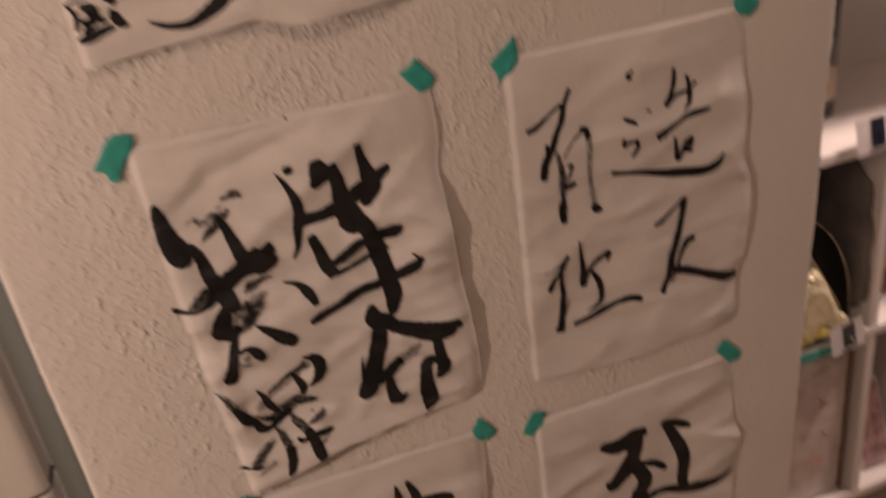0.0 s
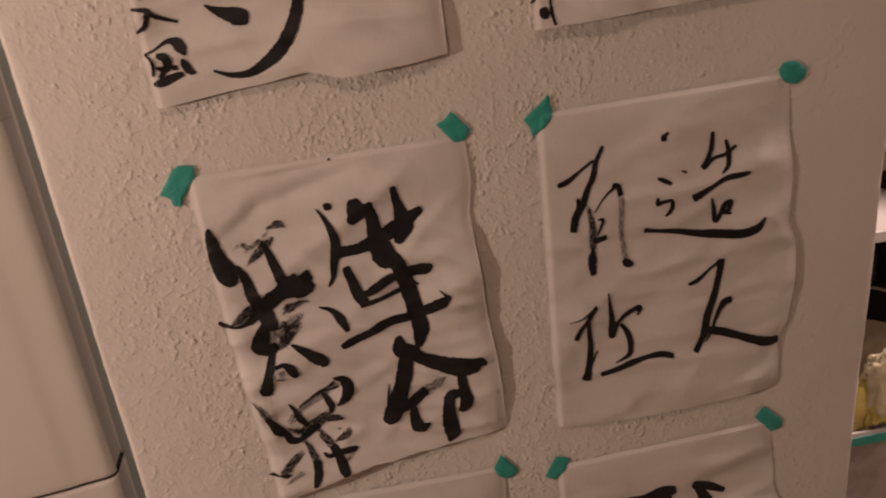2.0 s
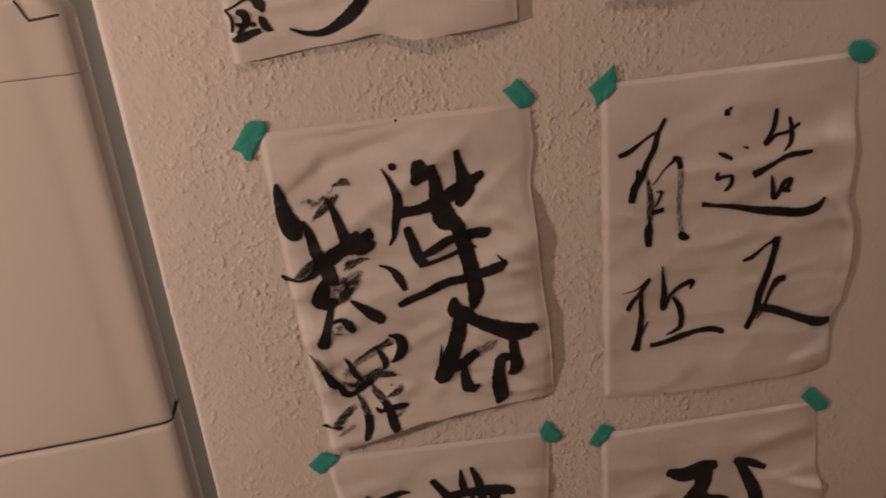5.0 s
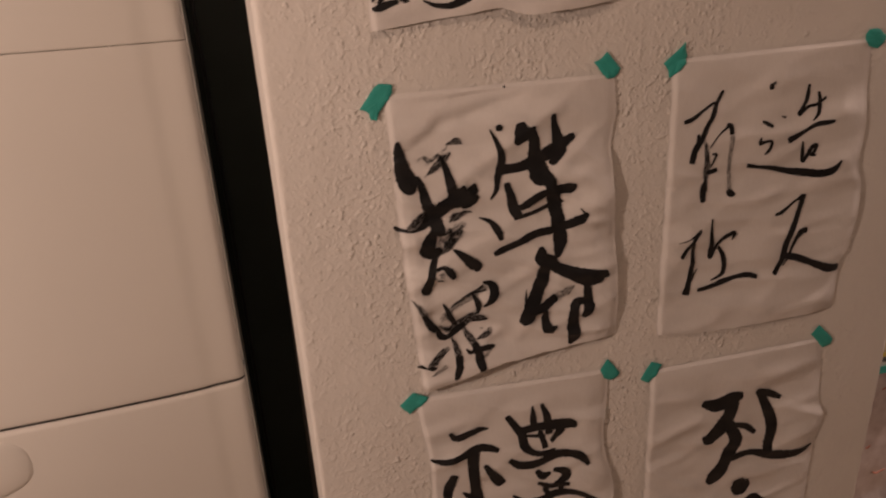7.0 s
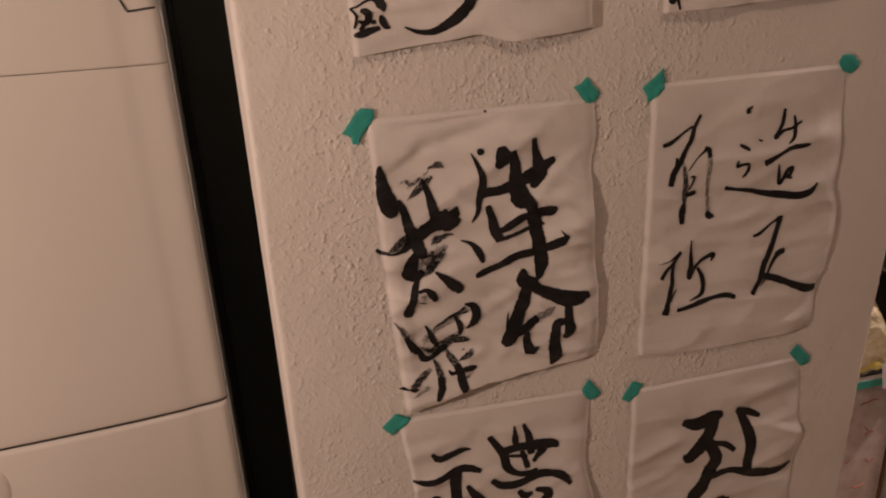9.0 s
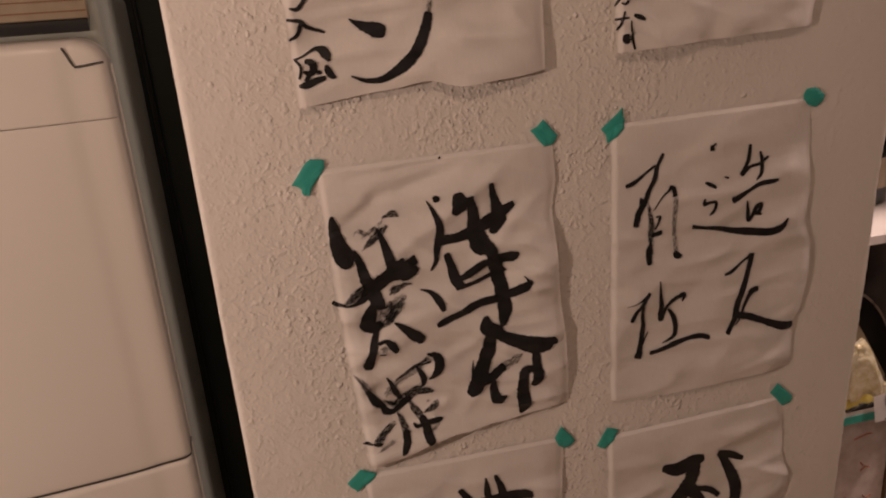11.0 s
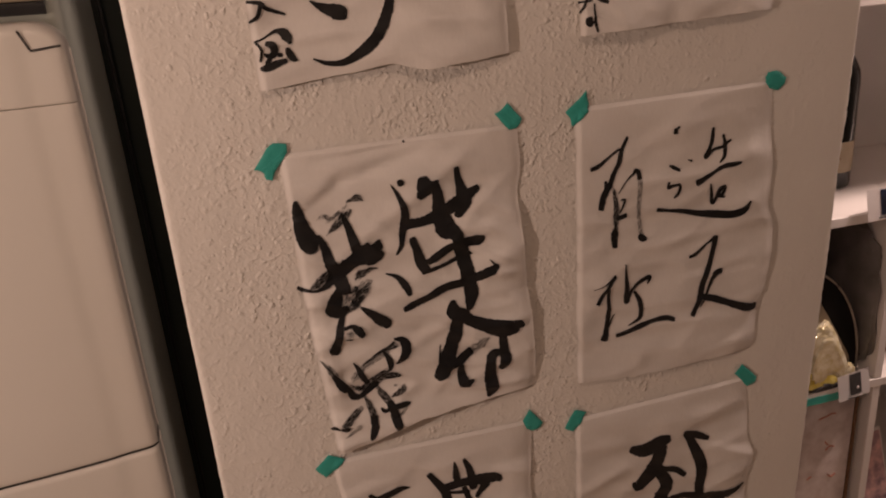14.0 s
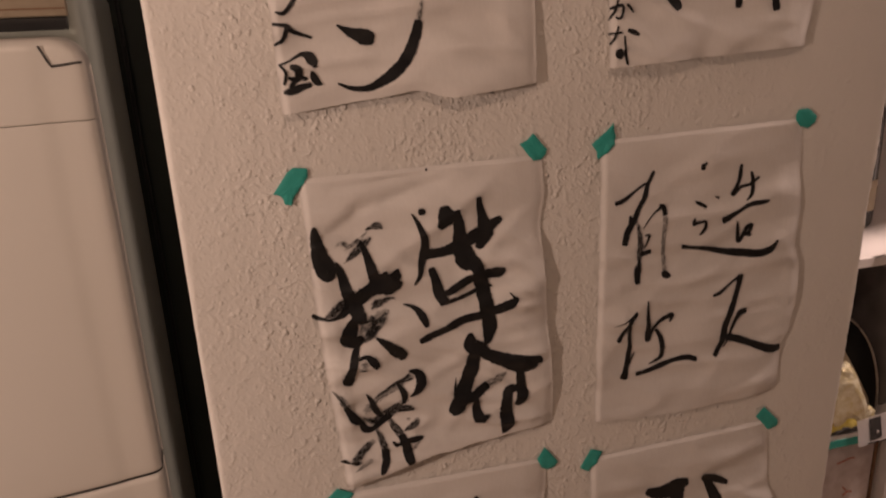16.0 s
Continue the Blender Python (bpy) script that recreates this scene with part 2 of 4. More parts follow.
# ---- the room ----
def wall_end(x0, x1, y0, y1, height, r=0.006):
    """An upright wall end whose rounded corners wander a little, as sprayed plaster does."""
    ring = []
    tight = 0.4 * r
    for cx, cy, a0 in ((x0 + r, y0 + r, 180), (x1 - tight, y0 + tight, 270), (x1 - tight, y1 - tight, 0), (x0 + r, y1 - r, 90)):
        first, last = radians(a0), radians(a0 + 90)
        before = [(cx + d * math.sin(first), cy - d * math.cos(first), first) for d in (0.02, 0.004)]
        after = [(cx - d * math.sin(last), cy + d * math.cos(last), last) for d in (0.004, 0.02)]
        ring += before + [(cx, cy, radians(a0 + 90 * k / 6)) for k in range(7)] + after
    levels = [0.0] + [0.5 + 1.55 * i / 310 for i in range(311)] + [height]
    bm = bmesh.new()
    rows = []
    for z in levels:
        row = []
        fall = min(1.75, max(0.75, z))
        for cx, cy, a in ring:
            w = 0.0007 * noise.noise((z * 110, cx * 40, cy * 40)) + 0.0006 * noise.noise((z * 260, cx * 40, cy * 40 + 5)) + 0.0015 * noise.noise((z * 9, cx, cy))
            q = (r if cx < 0.2 else tight) + w * (math.sin(2 * (a % (math.pi / 2))) if 0.01 < a % (math.pi / 2) < 1.56 else 0.0)
            lean = (1.51 - fall) * 0.017 - 0.060 * cy if cx < 0.2 else (fall - 1.30) * 0.028
            row.append(bm.verts.new((cx + lean + q * math.cos(a), cy + q * math.sin(a), z)))
        rows.append(row)
    k = len(ring)
    for a, b in zip(rows, rows[1:]):
        for i in range(k):
            bm.faces.new((a[i], a[(i + 1) % k], b[(i + 1) % k], b[i]))
    bm.faces.new(rows[0][::-1])
    bm.faces.new(rows[-1])
    return bm


wall = tagged(part("wall_1", wall_end(-0.1245, 0.668, 0.0, 0.105, 2.4), WALL), "cream wall end with sprayed plaster texture, hung with sheets", "wall", kind="structure")
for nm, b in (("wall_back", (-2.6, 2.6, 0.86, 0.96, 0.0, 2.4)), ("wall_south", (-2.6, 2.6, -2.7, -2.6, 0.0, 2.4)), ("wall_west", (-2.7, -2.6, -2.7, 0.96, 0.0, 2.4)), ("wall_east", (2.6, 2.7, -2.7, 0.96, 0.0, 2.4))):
    tagged(part(nm, boxed(*b), PAINT, smooth=False), "plain room wall, coloured dark to hold bounced light down", "wall", kind="structure")
tagged(part("floor", boxed(-2.7, 2.7, -2.7, 0.96, -0.1, 0.0), FLOOR, smooth=False), "unseen brown floor, lightened to bounce light upwards", "floor", kind="structure")
tagged(part("ceiling", boxed(-2.7, 2.7, -2.7, 0.96, 2.4, 2.5), PAINT, smooth=False), "plain ceiling, coloured dark to hold bounced light down", "ceiling", kind="structure")


# ---- the sheets on the wall ----
def ease(a, b, x):
    t = min(1.0, max(0.0, (x - a) / (b - a)))
    return t * t * (3 - 2 * t)


def along(stops, t):
    """A smooth value between (place, value) stops."""
    for (a, x), (b, y) in zip(stops, stops[1:]):
        if t <= b:
            return x + (y - x) * ease(a, b, t)
    return stops[-1][1]


class Sheet:
    """A sheet of paper on the wall: four corners in metres, how far its edges stray and how far it stands off the wall."""

    def __init__(self, label, corners, seed, left=((0, 0), (1, 0)), right=((0, 0), (1, 0)), foot=((0, 0), (1, 0)), lift_right=((0, 0), (1, 0)),
                 lift_foot=((0, 0), (1, 0)), lift_left=((0, 0), (1, 0)), waves=1.0, reach=0.3, creases=()):
        self.creases = creases
        self.c, self.seed, self.left, self.right, self.foot = corners, seed, left, right, foot
        self.lift_right, self.lift_foot, self.lift_left, self.waves, self.reach = lift_right, lift_foot, lift_left, waves, reach
        tl = corners[0]
        self.ob = thing("calligraphy_sheet", (tl[0], 0, tl[1]), label, "calligraphy", "calligraphy sheets on the wall")
        self.o = Vector((tl[0], tl[1]))
        self.count = 0
        edge = [0.004, 0.008, 0.012, 0.018, 0.026]
        us = sorted([i / 60 for i in range(61)] + edge + [1 - e for e in edge])
        vs = sorted([i / 84 for i in range(85)] + edge)
        nu, nv = len(us) - 1, len(vs) - 1
        bm = bmesh.new()
        grid = [[bm.verts.new(self.at(u, v)) for u in us] for v in vs]
        for j in range(nv):
            for i in range(nu):
                bm.faces.new((grid[j][i], grid[j + 1][i], grid[j + 1][i + 1], grid[j][i + 1]))
        part("paper", bm, PAPER, self.ob)

    def flat(self, u, v):
        tl, tr, br, bl = (Vector(p) for p in self.c)
        p = (tl * (1 - u) + tr * u) * (1 - v) + (bl * (1 - u) + br * u) * v
        p.x += along(self.left, v) * (1 - u) ** 3 + along(self.right, v) * u ** 3
        p.y += along(self.foot, u) * v ** 4
        return p

    def off(self, u, v):
        """How far the paper stands off the wall."""
        s = self.seed
        slant = v * 11 - u * (1.6 + 0.8 * math.sin(s)) + 0.6 * math.sin(3.1 * u + s)
        cross = v * 5 + u * 2.5
        h = 0.5 + 0.55 * noise.noise((u * 1.5 + s, slant * 0.7, s * 1.7))
        fold = 1 - 2 * abs(noise.noise((u * 2.2 + s, slant * 0.85, s * 2.3)))
        h += 0.62 * fold * abs(fold) * (0.5 + 0.8 * ease(0.1, 0.55, v))
        crease = 1 - 2.4 * abs(noise.noise((u * 1.1 - v + s, cross * 0.9, s * 0.7)))
        h += 0.42 * max(0.0, crease) ** 2 + 0.26 * noise.noise((u * 5 + s, slant * 2.3, s))
        h += 0.07 * noise.noise((u * 13, v * 18 + s, s))
        pin = ease(0.0, 0.16, math.hypot(u, v * 1.3)) * ease(0.0, 0.16, math.hypot(1 - u, v * 1.3)) * (0.25 + 0.75 * ease(0, 0.12, v))
        h = 0.0003 + 0.0064 * self.waves * max(0.0, h) * pin * (0.12 + 0.88 * ease(0.0, 0.14, 1 - u)) + 0.0028 * ease(0.0, 0.014, v) * ease(0.0, 0.030, u) * (0.3 + 0.7 * ease(0.0, 0.05, 1 - u))
        for u0, v0, u1, v1, rise, wide in self.creases:
            dx, dy, px, py = (u1 - u0) * 0.25, (v1 - v0) * 0.34, (u - u0) * 0.25, (v - v0) * 0.34
            t = min(1.0, max(0.0, (px * dx + py * dy) / (dx * dx + dy * dy + 1e-9)))
            d = math.hypot(px - t * dx, py - t * dy)
            h += 1.6 * rise / 1000 * math.exp(-(d / wide * 1000) ** 2 if rise > 0 else -d / wide * 1000) * (0.35 + 0.65 * math.sin(math.pi * (0.12 + 0.76 * t)))
        h = max(h, 0.0003)
        h += along(self.lift_right, v) * ease(1 - self.reach, 1.0, u) ** 1.5
        h += along(self.lift_left, v) * (1 - ease(0.0, self.reach, u)) ** 1.5
        h += along(self.lift_foot, u) * ease(0.72, 1.0, v) ** 1.5
        return max(h, 0.0004)

    def at(self, u, v, more=0.0):
        p = self.flat(u, v)
        return Vector((p.x - self.o.x, -self.off(u, v) - more, p.y - self.o.y))

    def uv(self, x, z):
        """The sheet's own place of a point x, z in metres from its top left corner."""
        u, v = x / 0.25, -z / 0.34
        for _ in range(6):
            p = self.flat(u, v)
            u, v = u + (x - (p.x - self.o.x)) / 0.25, v - (z - (p.y - self.o.y)) / 0.34
        return u, v

    def on(self, x, z, more):
        u, v = self.uv(x, z)
        cu, cv = min(1.0, max(0.0, u)), min(1.0, max(0.0, v))
        return Vector((x, -self.off(cu, cv) - more, z))


class Character:
    """One written character: brush strokes that lie on the paper."""

    def __init__(self, sheet, name="character"):
        self.sheet, self.name, self.made = sheet, name, []

    def stroke(self, pts, dry):
        """Points of x, z and width in millimetres, through which the brush goes."""
        bm = bmesh.new()
        uvl, spread = bm.loops.layers.uv.new("UVMap"), bm.loops.layers.uv.new("spread")
        line = spline(pts, 1.2)
        sh = self.sheet
        sh.count += 1
        lie = 0.0008 + 0.000006 * (sh.count % 50)
        rows, run = [], 0.0
        steps = len(line)
        for i, p in enumerate(line):
            d = (line[min(i + 1, steps - 1)] - line[max(i - 1, 0)])[:2]
            d = d / (np.linalg.norm(d) or 1)
            if i:
                run += np.linalg.norm((p - line[i - 1])[:2])
            rough = 1 + 0.16 * noise.noise((run * 0.35, sh.count * 3.7, 0)) + 0.10 * noise.noise((run * 1.5, sh.count * 1.9, 4))
            other = 1 + 0.16 * noise.noise((run * 0.35, sh.count * 3.7, 9)) + 0.10 * noise.noise((run * 1.5, sh.count * 1.9, 7))
            half = max(0.25, p[2] / 2)
            ends = []
            if i == 0:
                ends = [(-0.42, 0.55), (-0.22, 0.86)]
            rows += [(p[0] + d[0] * half * k, p[1] + d[1] * half * k, d, half * w * rough, half * w * other, run + half * k) for k, w in ends]
            rows.append((p[0], p[1], d, half * rough, half * other, run))
            if i == steps - 1:
                rows += [(p[0] + d[0] * half * k, p[1] + d[1] * half * k, d, half * w * rough, half * w * other, run + half * k) for k, w in ((0.22, 0.86), (0.42, 0.55))]
        verts = []
        for x, z, d, a, b, s in rows:
            side = (-d[1], d[0])
            verts.append([(bm.verts.new(sh.on((x + side[0] * w) / 1000, (z + side[1] * w) / 1000, lie)), (s / 1000, w / 1000 + sh.count * 0.05)) for w in (-a, -a / 2, 0, b / 2, b)])
        ends = max(1e-6, rows[-1][5])
        for r0, r1 in zip(verts, verts[1:]):
            for k in range(4):
                quad = (r0[k], r0[k + 1], r1[k + 1], r1[k])
                f = bm.faces.new([q[0] for q in quad])
                for loop, q, j in zip(f.loops, quad, (k, k + 1, k + 1, k)):
                    loop[uvl].uv = q[1]
                    loop[spread].uv = (q[1][0] * 1000 / ends, j / 2 - 1)
        edge = [(x - d[1] * w, z + d[0] * w) for x, z, d, a, b, _ in rows for w in (-a, 0, b)]
        self.made.append((bm, np.array(edge), dry))

    def done(self):
        """The strokes that touch make the character; those apart from it, and the dry marks, are pieces of it."""
        wet = [k for k in self.made if not k[2]]
        groups = []
        for bm, pts, _ in wet:
            near = [g for g in groups if any(np.min(np.hypot(pts[:, None, 0] - q[None, :, 0], pts[:, None, 1] - q[None, :, 1])) < 0.6 for _, q in g)]
            for g in near:
                groups.remove(g)
            groups.append([k for g in near for k in g] + [(bm, pts)])
        groups.sort(key=lambda g: -sum(len(q) for _, q in g))
        whole = None
        for g in groups:
            joined = bmesh.new()
            for bm, _ in g:
                me = bpy.data.meshes.new("ink")
                bm.to_mesh(me)
                bm.free()
                joined.from_mesh(me)
                bpy.data.meshes.remove(me)
            ob = part("brush_stroke" if whole else self.name, joined, INK, whole or self.sheet.ob)
            whole = whole or ob
        for bm, _, is_dry in self.made:
            if is_dry:
                part("dry_brush_mark", bm, (DRY, HALF, WASH)[is_dry - 1], whole, "grey streaks where the brush ran dry")


open_characters = []


def character(sheet, name="character"):
    ch = Character(sheet, name)
    open_characters.append(ch)
    return ch


def stroke(ch, *pts):
    ch.stroke(pts, 0)


def dry(ch, *pts):
    ch.stroke(pts, 1)


def half_dry(ch, *pts):
    ch.stroke(pts, 2)


def wash(ch, *pts):
    ch.stroke(pts, 3)


def tape(sheet, *corners):
    """A torn bit of masking tape, its corners in millimetres on the wall."""
    cx, cz = sum(p[0] for p in corners) / len(corners), sum(p[1] for p in corners) / len(corners)
    ring = []
    k = len(corners)
    for i, (x, z) in enumerate(corners):
        nx, nz = corners[(i + 1) % k]
        for j in range(4):
            t = j / 4
            jag = 0.7 * noise.noise((x + t * 17, z, i * 3.7)) if j else 0
            ring.append((x + (nx - x) * t + jag, z + (nz - z) * t + jag))
    bm = bmesh.new()
    loops = []
    for s, lift in ((1.0, 0.0), (0.96, 0.35), (0.5, 0.45), (0.15, 0.4)):
        row = []
        for x, z in ring:
            px, pz = (cx + (x - cx) * s) / 1000 - sheet.o.x, (cz + (z - cz) * s) / 1000 - sheet.o.y
            u, v = sheet.uv(px, pz)
            on = sheet.off(min(1, max(0, u)), min(1, max(0, v))) if -0.04 < u < 1.04 and v > -0.03 else 0.0009
            row.append(bm.verts.new((px, -max(on, 0.0012) - 0.0009 - lift / 1000 - 0.0004 * noise.noise((x * 0.2, z * 0.2, 3)), pz)))
        loops.append(row)
    for a, b in zip(loops, loops[1:]):
        for i in range(len(a)):
            bm.faces.new((a[i], a[(i + 1) % len(a)], b[(i + 1) % len(a)], b[i]))
    bm.faces.new(loops[-1])
    bmesh.ops.recalc_face_normals(bm, faces=bm.faces)
    part("tape", bm, TAPE, sheet.ob, "torn bit of teal masking tape")


A = Sheet("white practice sheet with four heavy brush characters, crumpled", ((-0.009, 1.442), (0.242, 1.445), (0.256, 1.132), (0.013, 1.097)), 1.3,
          left=((0, 0), (0.5, -0.003), (1, 0)), right=((0, 0), (0.12, 0.0005), (0.25, -0.0055), (0.5, -0.004), (0.8, 0.0), (1, 0)), foot=((0, 0), (0.12, 0.003), (0.3, 0.009), (0.42, 0.0105), (0.5, 0.0085), (0.58, 0.009), (0.72, 0.006), (0.9, 0.003), (1, 0)),
          lift_right=((0, 0), (0.12, 0.0010), (0.23, 0.0003), (0.42, 0.0068), (0.6, 0.0037), (0.72, 0.0054), (0.86, 0.0046), (1, -0.001)), lift_foot=((0, 0.002), (0.28, 0.0022), (0.45, 0.0004), (0.75, 0.0006), (1, 0.0004)), waves=1.0,
          creases=((0.0, 0.20, 0.22, 0.105, -3.0, 8), (0.20, 0.105, 0.56, 0.045, -3.8, 7), (0.12, 0.035, 0.50, 0.018, -2.0, 4), (1.0, 0.30, 0.62, 0.36, 1.2, 9), (1.0, 0.43, 0.70, 0.47, 1.3, 9), (1.0, 0.56, 0.66, 0.58, 1.3, 8),
                   (1.0, 0.70, 0.72, 0.70, 1.7, 8), (0.95, 0.84, 0.6, 0.90, 2.0, 9), (0.0, 0.46, 0.2, 0.43, 2.0, 8), (0.0, 0.62, 0.24, 0.58, 2.4, 8), (0.0, 0.78, 0.22, 0.74, 2.0, 8), (0.30, 0.52, 0.66, 0.50, 1.8, 9), (0.40, 0.70, 0.60, 0.64, 2.0, 8), (0.06, 0.30, 0.06, 0.95, 1.2, 7)))
B = Sheet("white practice sheet with four thin brush characters", ((0.309, 1.454), (0.561, 1.460), (0.562, 1.121), (0.309, 1.121)), 4.1, waves=0.5,
          right=((0, 0), (0.14, 0.001), (0.31, 0.0065), (0.43, 0.004), (0.53, 0.0125), (0.62, 0.0135), (0.76, 0.008), (0.82, -0.002), (0.97, -0.001), (1, -0.004)), foot=((0, 0), (0.3, -0.005), (0.75, -0.004), (1, 0)),
          creases=((0.52, 0.09, 0.56, 0.09, 1.3, 21), (0.0, 0.38, 0.3, 0.44, 1.8, 8), (0.35, 0.52, 0.9, 0.48, 1.4, 9), (0.5, 0.30, 0.9, 0.24, 0.9, 9), (0.55, 0.66, 0.9, 0.62, 1.2, 8), (0.0, 0.62, 0.28, 0.66, 1.4, 8), (0.3, 0.80, 0.8, 0.84, 1.3, 10)),
          lift_right=((0, -0.0006), (0.15, 0.0002), (0.3, 0.0018), (0.4, 0.0017), (0.6, 0.0034), (0.8, 0.0020), (0.9, 0.0002), (1, -0.0004)), lift_foot=((0, 0), (0.5, 0.0015), (1, 0.001)), reach=0.16)
C = Sheet("white practice sheet with one bold brush character", ((0.004, 1.087), (0.248, 1.083), (0.262, 0.752), (0.012, 0.750)), 7.7,
          left=((0, 0), (0.3, 0.010), (1, 0)), right=((0, 0), (0.3, -0.008), (0.55, 0.004), (1, 0)), lift_right=((0, 0), (0.25, 0.0015), (0.35, 0.002), (0.6, 0.006), (1, 0.002)), waves=0.6,
          creases=((0.0, 0.16, 0.25, 0.12, 1.8, 8), (1.0, 0.20, 0.72, 0.15, 1.8, 8), (0.0, 0.30, 0.2, 0.27, 2.0, 7), (0.95, 0.34, 0.7, 0.40, 1.6, 8)))
D = Sheet("white practice sheet with large bold brush writing", ((0.306, 1.070), (0.555, 1.076), (0.565, 0.742), (0.306, 0.740)), 9.2,
          right=((0, 0), (0.25, 0.004), (0.38, 0.014), (0.52, 0.004), (1, 0)), lift_right=((0, -0.0006), (0.3, 0.0003), (0.42, 0.0012), (0.7, 0.0005), (1, 0.0)), waves=0.5,
          creases=((0.0, 0.14, 0.3, 0.16, 1.6, 8), (0.0, 0.34, 0.28, 0.27, 2.2, 8), (0.0, 0.46, 0.22, 0.42, 1.8, 7), (1.0, 0.36, 0.78, 0.28, 2.0, 8), (0.62, 0.14, 0.95, 0.10, 1.3, 9)))
E = Sheet("white sheet with big bold kana and a small column", ((-0.028, 1.842), (0.232, 1.850), (0.234, 1.519), (-0.017, 1.505)), 12.4, waves=0.8,
          foot=((0, 0), (0.35, 0.004), (0.5, 0.007), (0.65, -0.003), (0.85, -0.002), (1, 0)), lift_right=((0, 0), (0.3, 0.0025), (1, 0.0028)), lift_foot=((0, 0.0025), (0.35, 0.002), (0.5, 0.0035), (0.7, 0.0065), (1, 0.003)), reach=0.35)
F = Sheet("white sheet with large brush writing and a small column", ((0.308, 1.862), (0.556, 1.868), (0.548, 1.540), (0.312, 1.529)), 15.8, waves=0.6,
          right=((0, 0), (0.85, 0.006), (1, 0)), lift_right=((0, 0), (0.6, 0.006), (1, 0.002)), lift_left=((0, 0), (0.7, 0.0005), (1, 0.001)), lift_foot=((0, 0.0065), (0.30, 0.011), (0.5, 0.004), (1, 0.002)))

# ---- the writing, in millimetres from each sheet's corner ----
ch = character(A)
stroke(ch, (126, -1.8, 2.2), (127.4, -1.0, 2))
ch = character(A)
stroke(ch, (116, -42, 5.8), (118, -42, 7.5), (121, -43, 5.3))
stroke(ch, (108, -43, 1), (115, -56, 4.8), (120, -72, 8.5), (119, -86, 9.5), (116, -97, 7.7), (113, -110, 4.7), (108, -119, 2.1))
stroke(ch, (142, -41, 12.1), (143, -51, 17.2), (137, -60, 8.4))
stroke(ch, (154, -46, 10.5), (157, -63, 12.6), (157, -80, 14.9))
stroke(ch, (179, -34, 5.8), (181, -47, 8.4), (184, -61, 13.7), (185, -72, 15.8), (177, -86, 7.7))
stroke(ch, (121, -87, 12.7), (136, -87, 11), (155, -82, 12.6), (174, -73, 15.5), (191, -64, 11.6), (202, -58, 6.8))
stroke(ch, (160, -82, 18.9), (163, -96, 23.2), (173, -105, 14.4), (178, -121, 16.1), (182, -139, 16.1), (185, -157, 16.1), (188, -175, 16.2), (185, -188, 11.6), (182, -196, 2.9))
stroke(ch, (126, -104, 7.2), (130, -118, 9.9), (134, -133, 12.1), (139, -143, 9.9))
stroke(ch, (141, -132, 7.7), (157, -124, 9.4), (170, -118, 10.4), (187, -116, 11.1), (200, -116, 12.1), (205, -114, 6.6))
stroke(ch, (140, -143, 5.8), (155, -139, 4.6), (176, -133, 5))
stroke(ch, (184, -128, 7.4), (191, -131, 2.2))
stroke(ch, (95, -139, 1.2), (106, -144, 4.6), (114, -154, 8.8), (118, -165, 5.2))
stroke(ch, (111, -182, 5.8), (119, -179, 8.2), (133, -174, 9.2), (156, -165, 9.9), (178, -162, 10.4), (194, -158, 11.6), (211, -153, 10.4), (219, -148, 5.2))
stroke(ch, (210, -140, 0.6), (217, -148, 3.3))
ch = character(A)
stroke(ch, (165, -182, 6.9), (166, -194, 17.3), (175, -199, 15.1), (184, -208, 13.3), (199, -216, 15.7), (218, -224, 20.8), (232, -226, 19.2), (242, -224, 12.1), (248, -227, 4.6))
stroke(ch, (170, -203, 14.5), (166, -222, 16.1), (162, -237, 16.1), (155, -252, 19.2), (148, -264, 18), (142, -270, 12.1))
stroke(ch, (149, -233, 0.6), (146, -251, 4.8))
stroke(ch, (160, -260, 7.2), (173, -254, 10.1), (184, -248, 10.4))
dry(ch, (184, -248, 15.2), (196, -240, 11.6), (206, -235, 3.7))
stroke(ch, (170, -261, 6.9), (170, -274, 11.3), (174, -284, 12.5), (184, -282, 3.1))
stroke(ch, (221, -234, 8.5), (223, -252, 11.3), (224, -265, 14.5), (218, -274, 10))
stroke(ch, (218, -255, 8.4), (209, -256, 10.3), (205, -269, 12.6), (205, -286, 16.3), (206, -300, 16.3), (202, -309, 4.8))
ch = character(A)
stroke(ch, (10.6, -48, 3.4), (11.1, -55.6, 9.2), (13.4, -74, 15.7), (17.2, -87.8, 20.3), (20.7, -97.2, 14.9), (27.9, -91.1, 6.1))
stroke(ch, (29, -86.3, 3.2), (33.3, -97.7, 8.1), (37.3, -115.1, 11.4), (43.2, -130.9, 15.8), (49, -144.9, 13.4), (51.8, -151.5, 8))
stroke(ch, (54.8, -66.2, 2.8), (58.6, -76.4, 6.3), (62.2, -89.3, 8.9), (65.4, -102.3, 10.9), (68, -112.2, 12.2))
stroke(ch, (2, -139, 4.1), (6.8, -142.1, 4.5), (13.6, -142.8, 3))
stroke(ch, (6.7, -142.7, 2.2), (19.3, -143.9, 3.2), (31.8, -139.4, 6.7), (43.2, -130.9, 14.2), (53.7, -123.3, 16.7), (65.4, -117, 14.9), (77.8, -113.9, 26.8), (85.6, -111.5, 24.3), (90.1, -107.2, 13.4), (93.1, -107.8, 4.9))
stroke(ch, (88.3, -101.4, 7.8), (92.2, -107, 4.4))
half_dry(ch, (13.8, -141.3, 3.1), (23.4, -135.7, 8.9), (35.4, -129.9, 13.3))
stroke(ch, (43.4, -144.9, 7.2), (39.2, -155.9, 14.6), (34.5, -167.6, 16), (35.5, -175.3, 10.1))
stroke(ch, (49.3, -168.8, 9.3), (41.4, -173.8, 12.5), (35.3, -173.7, 10.1))
